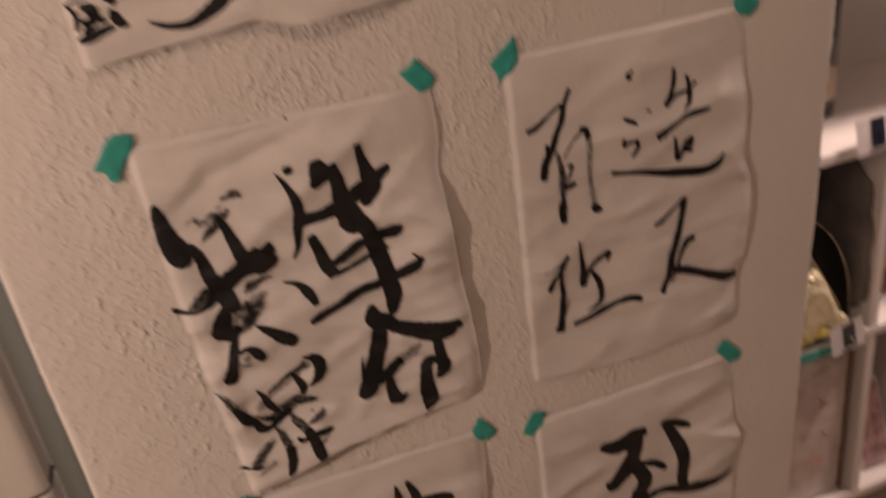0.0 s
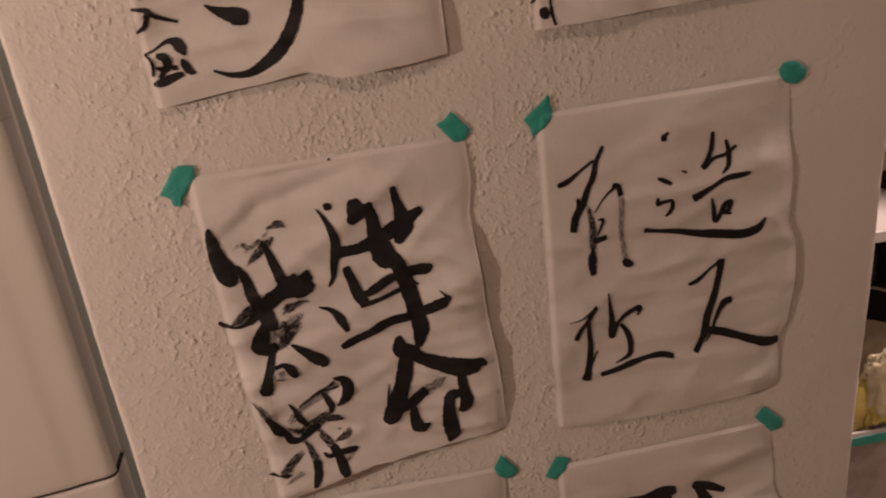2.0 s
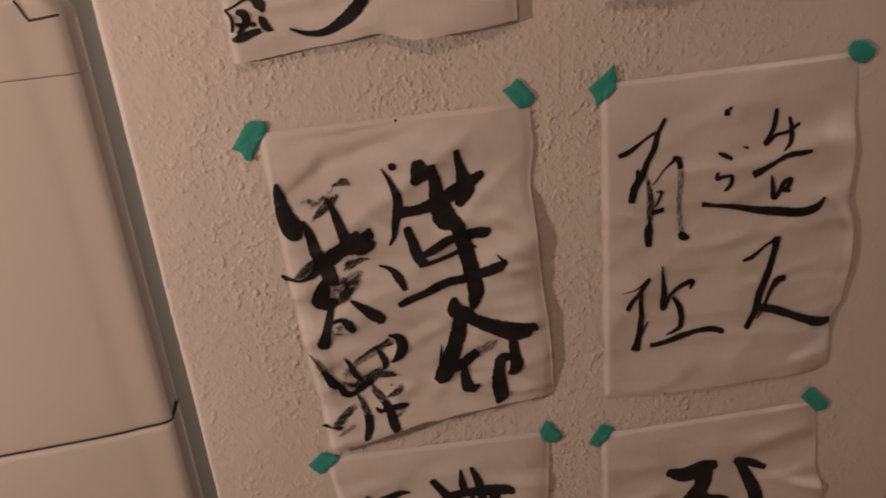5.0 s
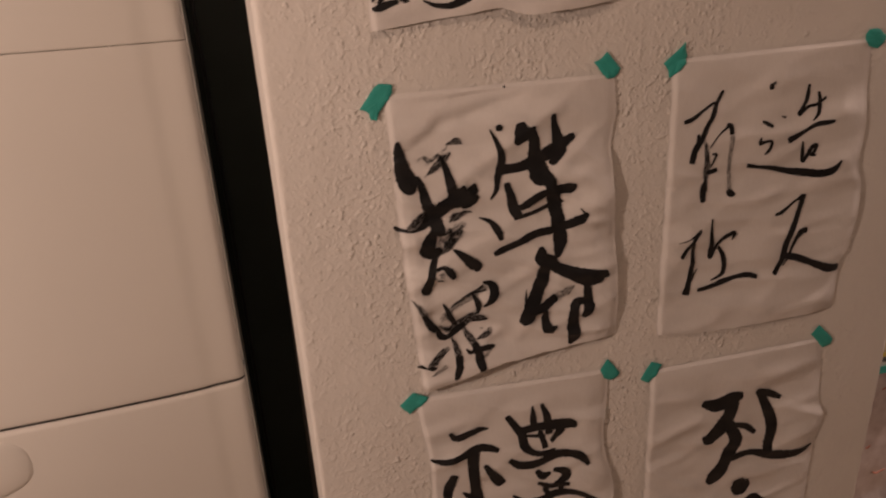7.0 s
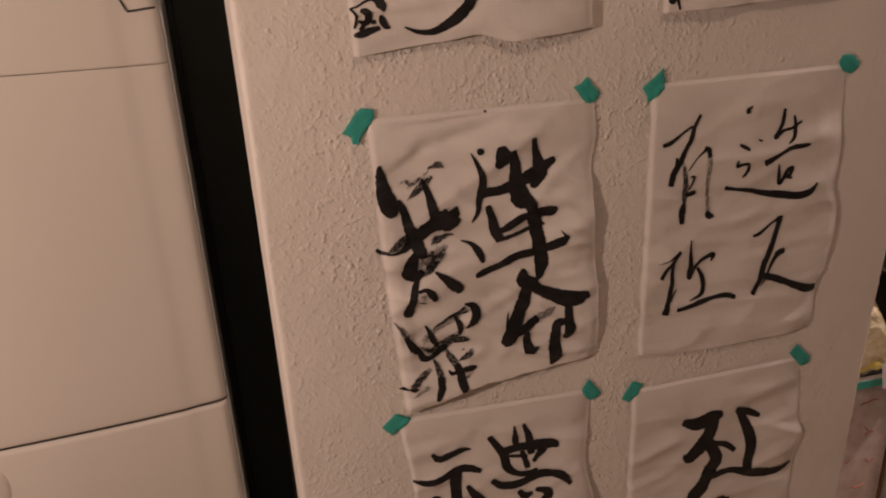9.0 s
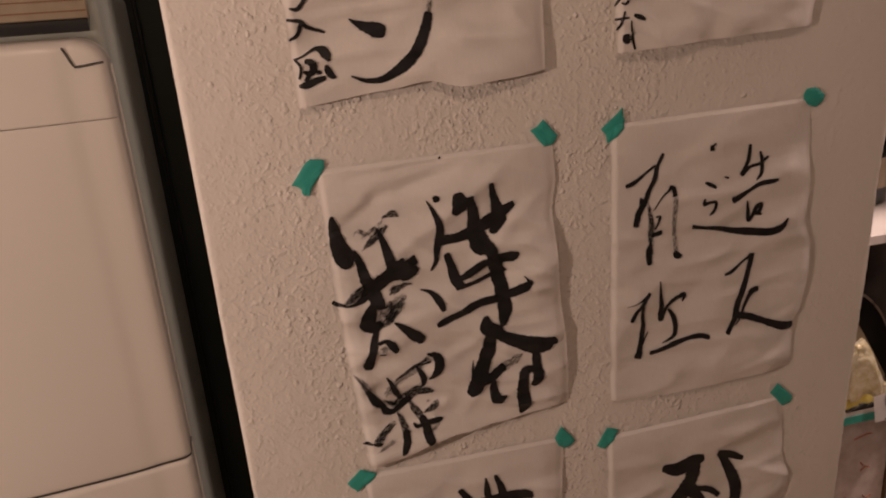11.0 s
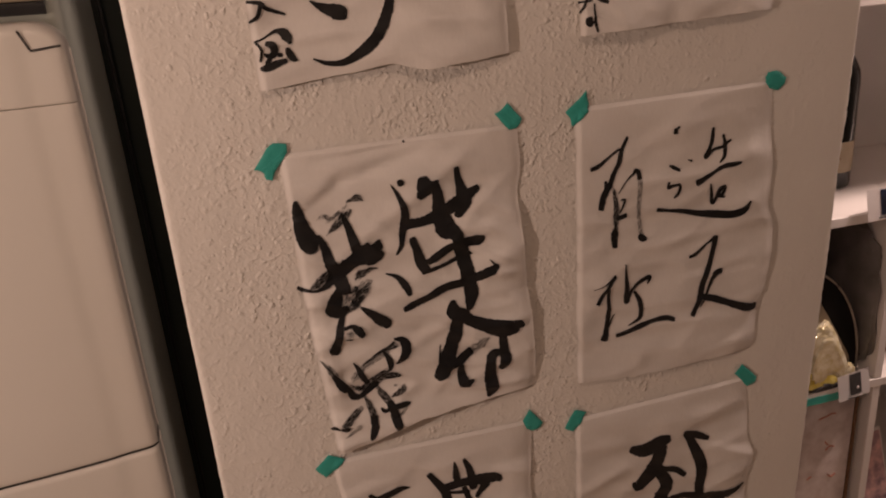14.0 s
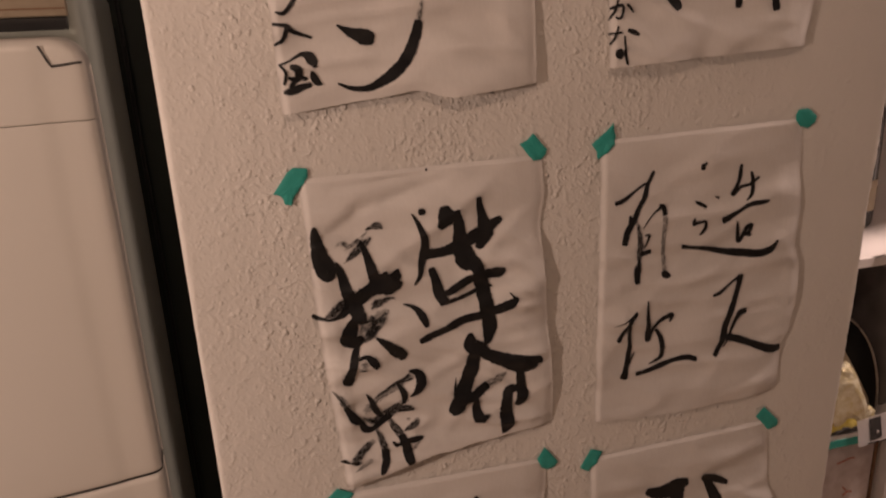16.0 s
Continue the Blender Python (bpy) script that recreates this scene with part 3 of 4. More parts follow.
stroke(ch, (44.3, -176.6, 5.7), (41, -187, 7.3), (36.3, -201.6, 9.3), (32.2, -214.2, 13.4), (30.9, -218.5, 10.7))
stroke(ch, (44.4, -191.7, 3.6), (52.5, -190.7, 4.9), (58.7, -196.1, 9.2), (63.3, -202.9, 6.5))
stroke(ch, (44.3, -202.9, 2.8), (50.9, -204.8, 2.4))
wash(ch, (45.7, -198, 5.7), (51.7, -197.7, 6.1))
stroke(ch, (63.8, -170.4, 2.2), (72.6, -177.5, 8.1), (82, -187, 12.3), (89.5, -194.4, 13.4), (90.9, -199.2, 6.7))
dry(ch, (29.2, -70.1, 1.6), (35.5, -65.9, 4.5), (41.2, -69.7, 4.5), (46.4, -68.5, 2))
half_dry(ch, (37.4, -87.3, 1.6), (44.5, -80.4, 6), (54.5, -72.2, 9.3), (63.2, -64.7, 6.1), (65.3, -63.4, 2))
half_dry(ch, (60.9, -55.1, 1.6), (66.6, -53.1, 4.8), (72.6, -52, 8.2), (77.7, -54.9, 3.2))
dry(ch, (38.3, -74, 2.8), (48.8, -67.7, 4.5), (58.7, -60, 2.6), (62.4, -55.7, 1.6))
half_dry(ch, (61.4, -138.6, 3.6), (66.3, -135.3, 9.6), (73.1, -132.7, 6.9), (79, -130.8, 5.3), (87.1, -131.4, 1.8))
dry(ch, (45.4, -167.2, 7.4), (55.4, -158.3, 16.1), (67, -149.6, 13), (77.3, -142.1, 6.8))
dry(ch, (55.6, -165.7, 8.1), (68, -155.1, 11.4), (75.6, -145.7, 6.1))
half_dry(ch, (49.3, -172.3, 7.6), (58.9, -166.4, 8), (68.4, -158.6, 4.4))
half_dry(ch, (54.1, -152.4, 3.1), (60.4, -147.1, 5.2), (61.5, -151.6, 2.6))
half_dry(ch, (59.7, -160, 2.4), (63.3, -153.3, 5.7), (66.5, -150.4, 2.2))
ch = character(A)
half_dry(ch, (14.5, -225.2, 1.8), (20.6, -233.2, 3.7), (26.7, -244.6, 5.7))
stroke(ch, (26.7, -244.6, 5.7), (34.2, -258, 9.3), (40.2, -264.1, 8))
dry(ch, (22.1, -229.7, 1.6), (26.6, -236.2, 4), (30.9, -244.6, 3))
stroke(ch, (41.7, -265.4, 6.6), (46.1, -274.5, 8), (55.1, -275.3, 5.8), (67.3, -267.7, 8.5), (73.9, -265.5, 6))
half_dry(ch, (72.1, -266.5, 6), (82, -258.4, 9.5), (90.9, -255.8, 9), (98, -258.8, 6.5))
stroke(ch, (83.4, -261.1, 2.7), (92.6, -260.4, 3.7), (98.9, -258.1, 3.7))
wash(ch, (45.4, -253.1, 3.2), (57.5, -243.9, 7.2), (69.5, -234.8, 9.2), (79.4, -229.2, 9), (90.7, -223.3, 9), (100.3, -220.8, 5.6))
half_dry(ch, (58.8, -240.2, 1.6), (71, -230.8, 3.0), (83, -224.3, 3.2), (97, -217.6, 3.4))
half_dry(ch, (52.4, -268.5, 2.6), (64, -262.5, 6.4), (77, -254.8, 7.6), (88, -247.2, 5))
half_dry(ch, (80.8, -226.3, 1.8), (89.5, -224.1, 2.9), (99.5, -222.6, 2.3))
stroke(ch, (96.5, -214.1, 2.5), (104.8, -217.3, 8), (109.2, -224.3, 12.1), (107.6, -231.8, 10.4), (102.2, -238.6, 7.5), (96.1, -243.3, 2.2))
stroke(ch, (49.6, -234.1, 1.5), (54.1, -242.6, 4.7), (57.9, -252.8, 7.2), (63.5, -263.1, 4.8))
wash(ch, (46.9, -256.8, 2.5), (55, -249.3, 6.2))
stroke(ch, (82.6, -225.4, 2.2), (87.3, -233.3, 6.2), (90.2, -242.4, 7), (88.6, -249.5, 4))
dry(ch, (49.3, -264.9, 6.9), (58, -270.3, 8.4))
half_dry(ch, (44.3, -260.8, 3.6), (50.9, -266.2, 4.4), (57.4, -268.2, 4.3))
half_dry(ch, (58.4, -278, 3.1), (62.3, -289.5, 7.1), (65.8, -304.4, 9))
stroke(ch, (65.8, -304.4, 9), (65.4, -316.2, 8.8), (62.3, -325.8, 7.2), (59.5, -331, 3))
half_dry(ch, (72.7, -269.5, 4), (78.4, -280, 8.2), (84.7, -290.2, 8.4))
stroke(ch, (84.7, -290.2, 8.4), (88.9, -302.2, 9.5), (90.6, -312.3, 11), (92.3, -321.5, 9.6), (91, -325, 4.4))
half_dry(ch, (87.5, -284.6, 3.1), (94.8, -281, 6.2), (101.9, -276, 7), (103.6, -272.1, 2.2))
stroke(ch, (87.6, -296.2, 3), (96.1, -296.4, 8), (104.7, -296.1, 6.6), (107.9, -295.4, 2.8))
stroke(ch, (74.6, -295, 2.2), (79.3, -299.6, 5.7), (87.2, -295.7, 3.4))
wash(ch, (91.8, -272.2, 2.5), (94.9, -271.9, 2.5))
half_dry(ch, (53.2, -289.7, 6.5), (45.5, -296.9, 8.3), (37.4, -304, 9.3), (30, -308.9, 6.2))
stroke(ch, (16.5, -308.8, 1.9), (21.5, -309.6, 5), (26.3, -311.8, 2.1))
stroke(ch, (28, -311.3, 3), (33.4, -312.7, 6.1), (38.2, -312, 1.8))
wash(ch, (31.2, -323.4, 1.6), (41.3, -317.7, 4.6), (49.7, -312.5, 6.3))
wash(ch, (89.1, -310.8, 2.3), (97.4, -307.5, 3.9), (103.5, -299.2, 4))
ch = character(B)
stroke(ch, (122, -35, 4.79), (122, -40, 6.27))
stroke(ch, (124, -34, 2.51), (126, -34, 3.19))
stroke(ch, (140, -73, 1.1), (145, -75, 2.62))
stroke(ch, (116, -77, 2.62), (122, -80, 4.45), (129, -84, 3.31))
stroke(ch, (115, -96, 2.51), (115, -102, 5.24), (121, -101, 3.99), (129, -101, 3.76), (130, -108, 4.45), (127, -113, 3.99), (123, -116, 1.8))
stroke(ch, (172, -40, 3.65), (171, -51, 5.02), (167, -64, 5.02), (163, -72, 5.93), (173, -65, 3.76), (184, -63, 3.76), (195, -56, 3.19))
stroke(ch, (185, -49, 2.96), (188, -62, 5.24), (187, -74, 4.45), (181, -81, 1.7))
stroke(ch, (153, -102, 9.23), (161, -98, 7.52), (172, -92, 4.45), (185, -86, 5.24), (199, -85, 5.93), (209, -84, 3.19))
stroke(ch, (170, -105, 1.7), (173, -117, 4.79), (175, -129, 5.24), (180, -124, 5.02), (185, -114, 5.93), (191, -112, 5.47), (189, -120, 4.56), (184, -122, 3.99), (192, -124, 2.74))
stroke(ch, (101, -127, 5.24), (115, -130, 3.99), (132, -133, 5.47), (155, -139, 7.18), (178, -143, 9.58), (202, -147, 9.23), (219, -144, 9.23), (227, -134, 2.74))
ch = character(B)
stroke(ch, (17, -69, 5.02), (26, -66, 5.02), (40, -57, 2.85), (52, -50, 3.19))
stroke(ch, (62, -38, 3.76), (55, -51, 5.02), (51, -64, 6.04), (45, -77, 5.7), (40, -90, 6.95), (32, -103, 7.64), (29, -116, 7.3))
stroke(ch, (35, -85, 3.19), (37, -94, 7.52))
half_dry(ch, (43, -89, 2.62), (47, -105, 5.7), (48, -122, 8.21), (47, -139, 6.61), (46, -152, 9.8), (47, -164, 6.16))
stroke(ch, (47.5, -134, 2.5), (46.5, -145, 5), (46, -153, 8), (46.5, -164, 6))
stroke(ch, (51, -101, 1.1), (62, -87, 1.7), (71, -80, 3.19))
stroke(ch, (71, -77, 5.7), (76, -79, 5.7), (78, -87, 5.7))
wash(ch, (78, -87, 7.52), (78, -109, 6.27), (77, -126, 5.24), (79, -143, 5.93), (81, -154, 6.84))
stroke(ch, (79, -155, 5.47), (83, -159, 8.55), (88, -160, 3.31))
stroke(ch, (53, -124, 1.7), (59, -110, 3.19), (54, -109, 1.7))
stroke(ch, (50, -130, 5.02), (61, -128, 5.7))
ch = character(B)
stroke(ch, (147, -193, 3.31), (156, -190, 4.79), (170, -179, 2.74), (180, -173, 4.79))
stroke(ch, (181, -172, 8.66), (180, -185, 7.18), (176, -203, 7.18), (169, -221, 8.66), (165, -243, 8.55), (160, -258, 7.18), (154, -270, 6.5))
stroke(ch, (192, -217, 7.18), (184, -219, 8.21), (179, -229, 5.47), (174, -244, 3.53), (165, -261, 1.4))
stroke(ch, (164, -247, 7.87), (184, -253, 8.89), (202, -261, 8.55), (218, -268, 10), (234, -274, 11.2), (247, -275, 9.23))
ch = character(B)
stroke(ch, (19, -213, 0.6), (32, -210, 1.3), (44, -204, 3.42), (48, -201, 3.99), (39, -212, 4.79), (31, -223, 5.02), (25, -232, 5.24))
stroke(ch, (39, -216, 4.33), (40, -235, 5.47), (40, -254, 6.5), (37, -270, 7.18), (34, -280, 10.7))
stroke(ch, (41, -265, 2.85), (48, -250, 1.3))
stroke(ch, (61, -188, 1.7), (63, -204, 3.99), (64, -219, 6.5), (64, -236, 6.84), (71, -222, 4.1), (81, -214, 5.02), (94, -210, 5.7), (92, -218, 1.9))
stroke(ch, (74, -225, 3.53), (81, -237, 6.16), (83, -251, 6.16), (81, -261, 5.02), (67, -268, 1.3))
stroke(ch, (51, -278, 5.93), (65, -276, 6.5), (80, -271, 6.73), (98, -267, 5.47), (115, -266, 6.5), (128, -270, 5.7))
ch = character(C)
stroke(ch, (38, -53, 4.5), (46, -62, 9), (60, -59, 9), (74, -55, 8.3), (86, -56, 2.3))
stroke(ch, (14, -88, 3.8), (32, -93, 7.8), (50, -90, 9), (68, -83, 10.9), (82, -83, 10.9), (98, -90, 6.4))
stroke(ch, (66, -88, 16.1), (66, -114, 14), (68, -140, 14), (71, -162, 16.6), (73, -178, 10))
stroke(ch, (52, -144, 3.3), (65, -157, 11.2))
stroke(ch, (41, -117, 11.2), (34, -133, 13.3), (30, -151, 10.1))
stroke(ch, (81, -109, 5.6), (92, -127, 12.9), (101, -140, 13.7))
stroke(ch, (111, -45, 7.2), (121, -61, 9.3), (129, -74, 11.3), (133, -92, 11.2), (145, -104, 8.1), (160, -107, 8.3), (172, -103, 5.6))
stroke(ch, (143, -36, 2.3), (144, -52, 8), (146, -71, 8.1))
stroke(ch, (155, -35, 3.9), (162, -55, 9.6), (165, -78, 9.6))
stroke(ch, (131, -69, 11.2), (151, -67, 11.3), (173, -67, 15.6), (192, -69, 15.3), (200, -75, 5.8))
stroke(ch, (153, -74, 6.5), (160, -98, 7.5))
stroke(ch, (181, -75, 12.8), (168, -90, 5.6))
stroke(ch, (135, -77, 4), (159, -81, 4.8))
stroke(ch, (113, -108, 7.2), (127, -119, 11.2), (149, -121, 12), (172, -111, 13.3), (191, -113, 11.2), (207, -120, 11.6), (219, -136, 5.8))
stroke(ch, (149, -133, 6.6), (156, -141, 9.9), (166, -139, 5.8))
stroke(ch, (172, -134, 6.9), (185, -138, 12.5), (188, -147, 12), (179, -155, 10.3), (172, -155, 5))
stroke(ch, (151, -151, 5), (167, -159, 8.3), (192, -160, 6))
stroke(ch, (117, -164, 4.1), (133, -175, 6.6), (156, -175, 8.6), (179, -172, 11.4), (203, -177, 8.6), (223, -189, 7.3), (235, -197, 4.5))
stroke(ch, (159, -161, 6.9), (165, -173, 7))
stroke(ch, (182, -161, 7), (181, -174, 6.9))
ch = character(D)
stroke(ch, (77, -61, 10.6), (96, -67, 19.4), (116, -61, 21.2), (132, -58, 11.9))
stroke(ch, (121, -67, 17.7), (115, -88, 20.1), (105, -104, 21.9), (88, -119, 14.1), (81, -114, 5.5))
stroke(ch, (117, -100, 16.4), (130, -126, 18.7), (124, -143, 21.2), (115, -165, 20), (104, -182, 23.1), (96, -191, 12.5))
stroke(ch, (126, -103, 7.3), (144, -109, 9.1), (158, -120, 7.5))
stroke(ch, (129, -156, 11.6), (156, -152, 9.4), (193, -165, 15.4), (230, -170, 11.5), (254, -161, 3))
stroke(ch, (156, -57, 10.1), (174, -63, 11), (192, -73, 6.4))
stroke(ch, (160, -59, 10), (172, -84, 14.6), (183, -112, 16.9), (181, -140, 15.5), (181, -154, 13.5))
ch = character(D)
stroke(ch, (141, -197, 17.3), (146, -207, 30.9), (154, -211, 23.1))
stroke(ch, (156, -235, 7.9), (169, -231, 12.2), (188, -245, 9.9))
ch = character(E)
stroke(ch, (94, -190, 8.2), (94, -210, 9.5), (97, -221, 9.1), (100, -233, 6), (99, -238, 1.8))
stroke(ch, (67, -260, 1.4), (77, -266, 7.3), (90, -271, 14.5), (98, -273, 11.6))
dry(ch, (148, -229, 1.4), (146, -243, 3.4), (143, -261, 8.1))
stroke(ch, (143, -260, 8.2), (139, -274, 10), (129, -292, 11), (115, -306, 10.7), (94, -317, 6.7), (77, -317, 4.3), (64, -312, 1.5))
ch = character(E)
stroke(ch, (9, -208, 2.4), (15, -205, 6.9), (23, -203, 3.5))
stroke(ch, (10, -224, 1.7), (16, -228, 4.1))
stroke(ch, (40, -221, 2.6), (34, -231, 3.7), (26, -242, 3.5), (20, -248, 3.9), (13, -247, 1.3))
ch = character(E)
stroke(ch, (10, -257, 2.7), (22, -259, 3.9), (27, -264, 3.7), (43, -270, 2.3))
stroke(ch, (22, -260, 3.7), (18, -270, 3.7), (10, -275, 2.3))
ch = character(E)
stroke(ch, (12.2, -292.6, 2.1), (20.3, -289.7, 1.6), (28.7, -285.3, 2.6), (34, -284.1, 4.7), (39, -286.1, 9), (42.1, -290.4, 9.5), (44, -295.7, 3.2))
stroke(ch, (12.2, -292.6, 2.1), (16.6, -298, 2.6), (16.7, -304.2, 2.6), (14.8, -310.2, 2.1))
stroke(ch, (22.2, -294.4, 4.7), (28.1, -296.9, 7.4), (28.2, -304.1, 7.4), (23.3, -305.8, 4.2), (19.4, -303.9, 2.6))
stroke(ch, (25.9, -305.5, 3.7), (20.8, -312.3, 4.2))
stroke(ch, (32.2, -305.5, 4.2), (35.3, -305.8, 3.7))
stroke(ch, (40.8, -300, 3.2), (42.3, -304.8, 6.9), (45.3, -309.7, 6.4), (49.4, -311.6, 1.6))
stroke(ch, (14.4, -316.9, 3.2), (20.2, -316.4, 6.9), (30.1, -313.1, 6.4), (38.8, -311.2, 4.3))
ch = character(F)
stroke(ch, (67, -248, 9), (74, -266, 13.1), (80, -277, 9.5))
stroke(ch, (150, -261, 7.4), (151, -278, 7.9))
stroke(ch, (194, -267, 8.5), (197, -282, 8.9))
ch = character(F)
stroke(ch, (3.4, -275.7, 2), (10.3, -273.3, 3), (17.1, -273.1, 3), (16.6, -279.7, 3), (12.1, -284.9, 2.5), (8.5, -283.6, 1.5))
stroke(ch, (12.9, -266, 2), (9.7, -274.2, 2.5), (5.6, -281.8, 2.5), (2.6, -286.5, 1.5))
stroke(ch, (21.8, -271.7, 2.5), (25.7, -275, 3), (29.1, -279.3, 2))
ch = character(F)
stroke(ch, (11.9, -292.4, 1.8), (10.5, -297.9, 2.4), (7.1, -305, 2.4), (1.8, -309.7, 1.8))
stroke(ch, (2.7, -299.6, 2.4), (9.8, -299, 2.4), (16.4, -298.4, 1.8))
stroke(ch, (22.3, -296.6, 3.5), (28.1, -298.7, 4.7), (33.3, -301.4, 3))
stroke(ch, (18.9, -302, 1.8), (18.7, -309.4, 2.4), (18.6, -316.2, 3), (20.4, -323.3, 3), (22.3, -329.8, 2.4))
stroke(ch, (12.1, -315.7, 7.1), (13.3, -319.8, 8.9), (15.9, -321.2, 6))
for ch in open_characters:
    ch.done()

tape(A, (-18, 1450), (-12, 1454), (1, 1452), (1, 1444), (-5, 1436), (-13, 1426), (-17, 1417), (-23, 1419), (-24, 1425), (-27, 1428), (-33, 1430))
tape(A, (217, 1458), (225, 1461), (232, 1468), (248, 1450), (246, 1445), (241, 1440), (232, 1440))
tape(B, (298, 1451), (316, 1465), (323, 1472), (324, 1463), (326, 1457), (324, 1449), (316, 1441), (306, 1434), (304, 1443))
tape(B, (549, 1464), (553, 1470), (564, 1471), (570, 1468), (578, 1461), (576, 1454), (568, 1448), (556, 1451), (550, 1458))
tape(C, (246, 1098), (264, 1075), (259, 1069), (250, 1067), (242, 1072), (237, 1084))
tape(C, (2, 1096), (20, 1086), (9, 1076), (-4, 1067), (-15, 1081))
tape(D, (306, 1083), (322, 1077), (313, 1063), (304, 1053), (292, 1060), (300, 1074))
tape(D, (546, 1096), (570, 1072), (568, 1064), (556, 1061), (535, 1084))

# ---- the fridge ----
def door_front(x, width):
    """How far the door's front lies from the corner line: rounded rims, a soft step near each side, a bulge between."""
    e = min(-x, width + x)
    rim = 0.012 - math.sqrt(max(0.0, 0.012 ** 2 - max(0.0, 0.012 - e) ** 2))
    step = 0.0015 * (1 - ease(0.036, 0.056, e)) + 0.0022 * (1 - ease(0.0, 0.10, e))
    return rim + step - 0.012 * (1 - (2 * x / width + 1) ** 2) + 0.0065


def door_panel(z0, z1, width, top_round=0.012, corner=0.0, foot=1.0):
    """A door slab, seen from its right edge at x = 0: a bulged front with a flat chamfer at each side and rounded rims."""
    xs = [-0.0005, -0.001, -0.002, -0.004, -0.007, -0.012, -0.02, -0.03, -0.034, -0.038, -0.042, -0.046, -0.05, -0.054, -0.058, -0.064] + [-0.064 - (width - 0.128) * i / 24 for i in range(1, 24)]
    xs += [-width - x for x in xs[15::-1]]
    zs = [(z0, 0.008 * foot), (z0 + 0.001, 0.004 * foot), (z0 + 0.004, 0.0012 * foot), (z0 + 0.010, 0.0)]
    zs += [(z0 + 0.010 + (z1 - z0 - 0.010 - top_round) * i / 10, 0.0) for i in range(1, 11)]
    zs += [(z1 - top_round * (1 - math.sin(a)), top_round * (1 - math.cos(a))) for a in (0.3, 0.6, 0.9, 1.2, math.pi / 2)]
    bm = bmesh.new()
    def drop(x, z):
        e = max(0.0, corner - min(-x, width + x))
        return (corner - math.sqrt(max(0.0, corner ** 2 - e ** 2))) * ease(z0, z1, z) if corner else 0.0
    rows = [[bm.verts.new((x, door_front(x, width) + back, z - drop(x, z))) for x in xs] for z, back in zs]
    for a, b in zip(rows, rows[1:]):
        for i in range(len(xs) - 1):
            bm.faces.new((a[i], b[i], b[i + 1], a[i + 1]))
    rim = [e for e in bm.edges if e.is_boundary]
    made = bmesh.ops.extrude_edge_only(bm, edges=rim)["geom"]
    for v in (g for g in made if isinstance(g, bmesh.types.BMVert)):
        v.co.y = 0.062
    bmesh.ops.holes_fill(bm, edges=[e for e in bm.edges if e.is_boundary])
    bmesh.ops.recalc_face_normals(bm, faces=bm.faces)
    return bm


def crisp(ob):
    """The slab's flat sides and back, with sharp edges to its bulged front."""
    for f in ob.data.polygons:
        if f.normal.y > -0.02 or abs(f.normal.z) > 0.95:
            f.use_smooth = False
    return ob


def fridge():
    top = thing("refrigerator", (-0.192, 0.128, 0.0), "cream enamelled two-door refrigerator with bulged doors, beside the wall", "refrigerator", turn=4.0)
    w = 0.57
    part("body", boxed(-w + 0.0012, -0.0012, 0.0626, 0.62, 0.03, 1.6320, r=0.012, seg=4), BODY, top, "grey steel side, darkened and greened to suit the light in the gap")
    upper = crisp(part("upper_door", door_panel(1.0710, 1.4955, w, 0.0012, 0.0, 0.35), ENAMEL, top))
    crisp(part("top_cap", door_panel(1.4962, 1.580, w, 0.014, 0.030, 0.12), ENAMEL, upper))
    seam = [(-0.0403, 1.572), (-0.0373, 1.565), (-0.0328, 1.5535), (-0.0298, 1.5520), (-0.0148, 1.5535), (-0.0040, 1.5545)]
    part("hinge_seam", tube([(x, door_front(x, w) - 0.0005, z) for x, z in seam], 0.0013, 6), DARK_JOINT, upper, "dark seam round the hinge cover")
    lower = crisp(part("lower_door", door_panel(0.10, 1.0675, w, 0.008), ENAMEL, top))
    # Dark slab set forward between the doors, as the shade of their joint.
    part("door_seal", door_panel(1.0677, 1.0708, w, 0.0003, 0.0, 0.03), DARK_JOINT, lower, "dark strip standing in for the shade in the door joint", smooth=False).location = (0, 0.0035, 0)
    for z0, z1 in ((1.0740, 1.5500), (0.104, 1.0640)):
        part("edge_bead", boxed(-0.0008, 0.0010, 0.0550, 0.0595, z0, z1, r=0.0006), ENAMEL, upper if z0 > 1 else lower, "pale bead along the door's edge")
    # the grip: a rounded swelling under the joint of the doors
    grip = bmesh.new()
    bmesh.ops.create_uvsphere(grip, u_segments=32, v_segments=20, radius=1)
    for v in grip.verts:
        v.co = Vector((-0.372 + 0.112 * v.co.x, -0.0040 + 0.0090 * v.co.y, 1.020 + 0.049 * math.copysign(abs(v.co.z) ** 0.7, v.co.z)))
    part("grip", grip, ENAMEL, lower, "rounded cream door grip")
    part("kick_plate", boxed(-w + 0.01, -0.01, 0.05, 0.075, 0.02, 0.095, r=0.004), BLACK, top, "black kick plate")
    for x in (-0.5, -0.06):
        for y in (0.12, 0.56):
            part("foot", lathe([(0.018, 0.0), (0.018, 0.012), (0.012, 0.014), (0.012, 0.032)], 14), BLACK, top).location = (x, y, 0)
    # the whole stands a little out of plumb
    for ob in top.children_recursive:
        for v in ob.data.vertices:
            v.co.x += 0.0149 * (1.07 - v.co.z - ob.location.z)
    return top


fridge()

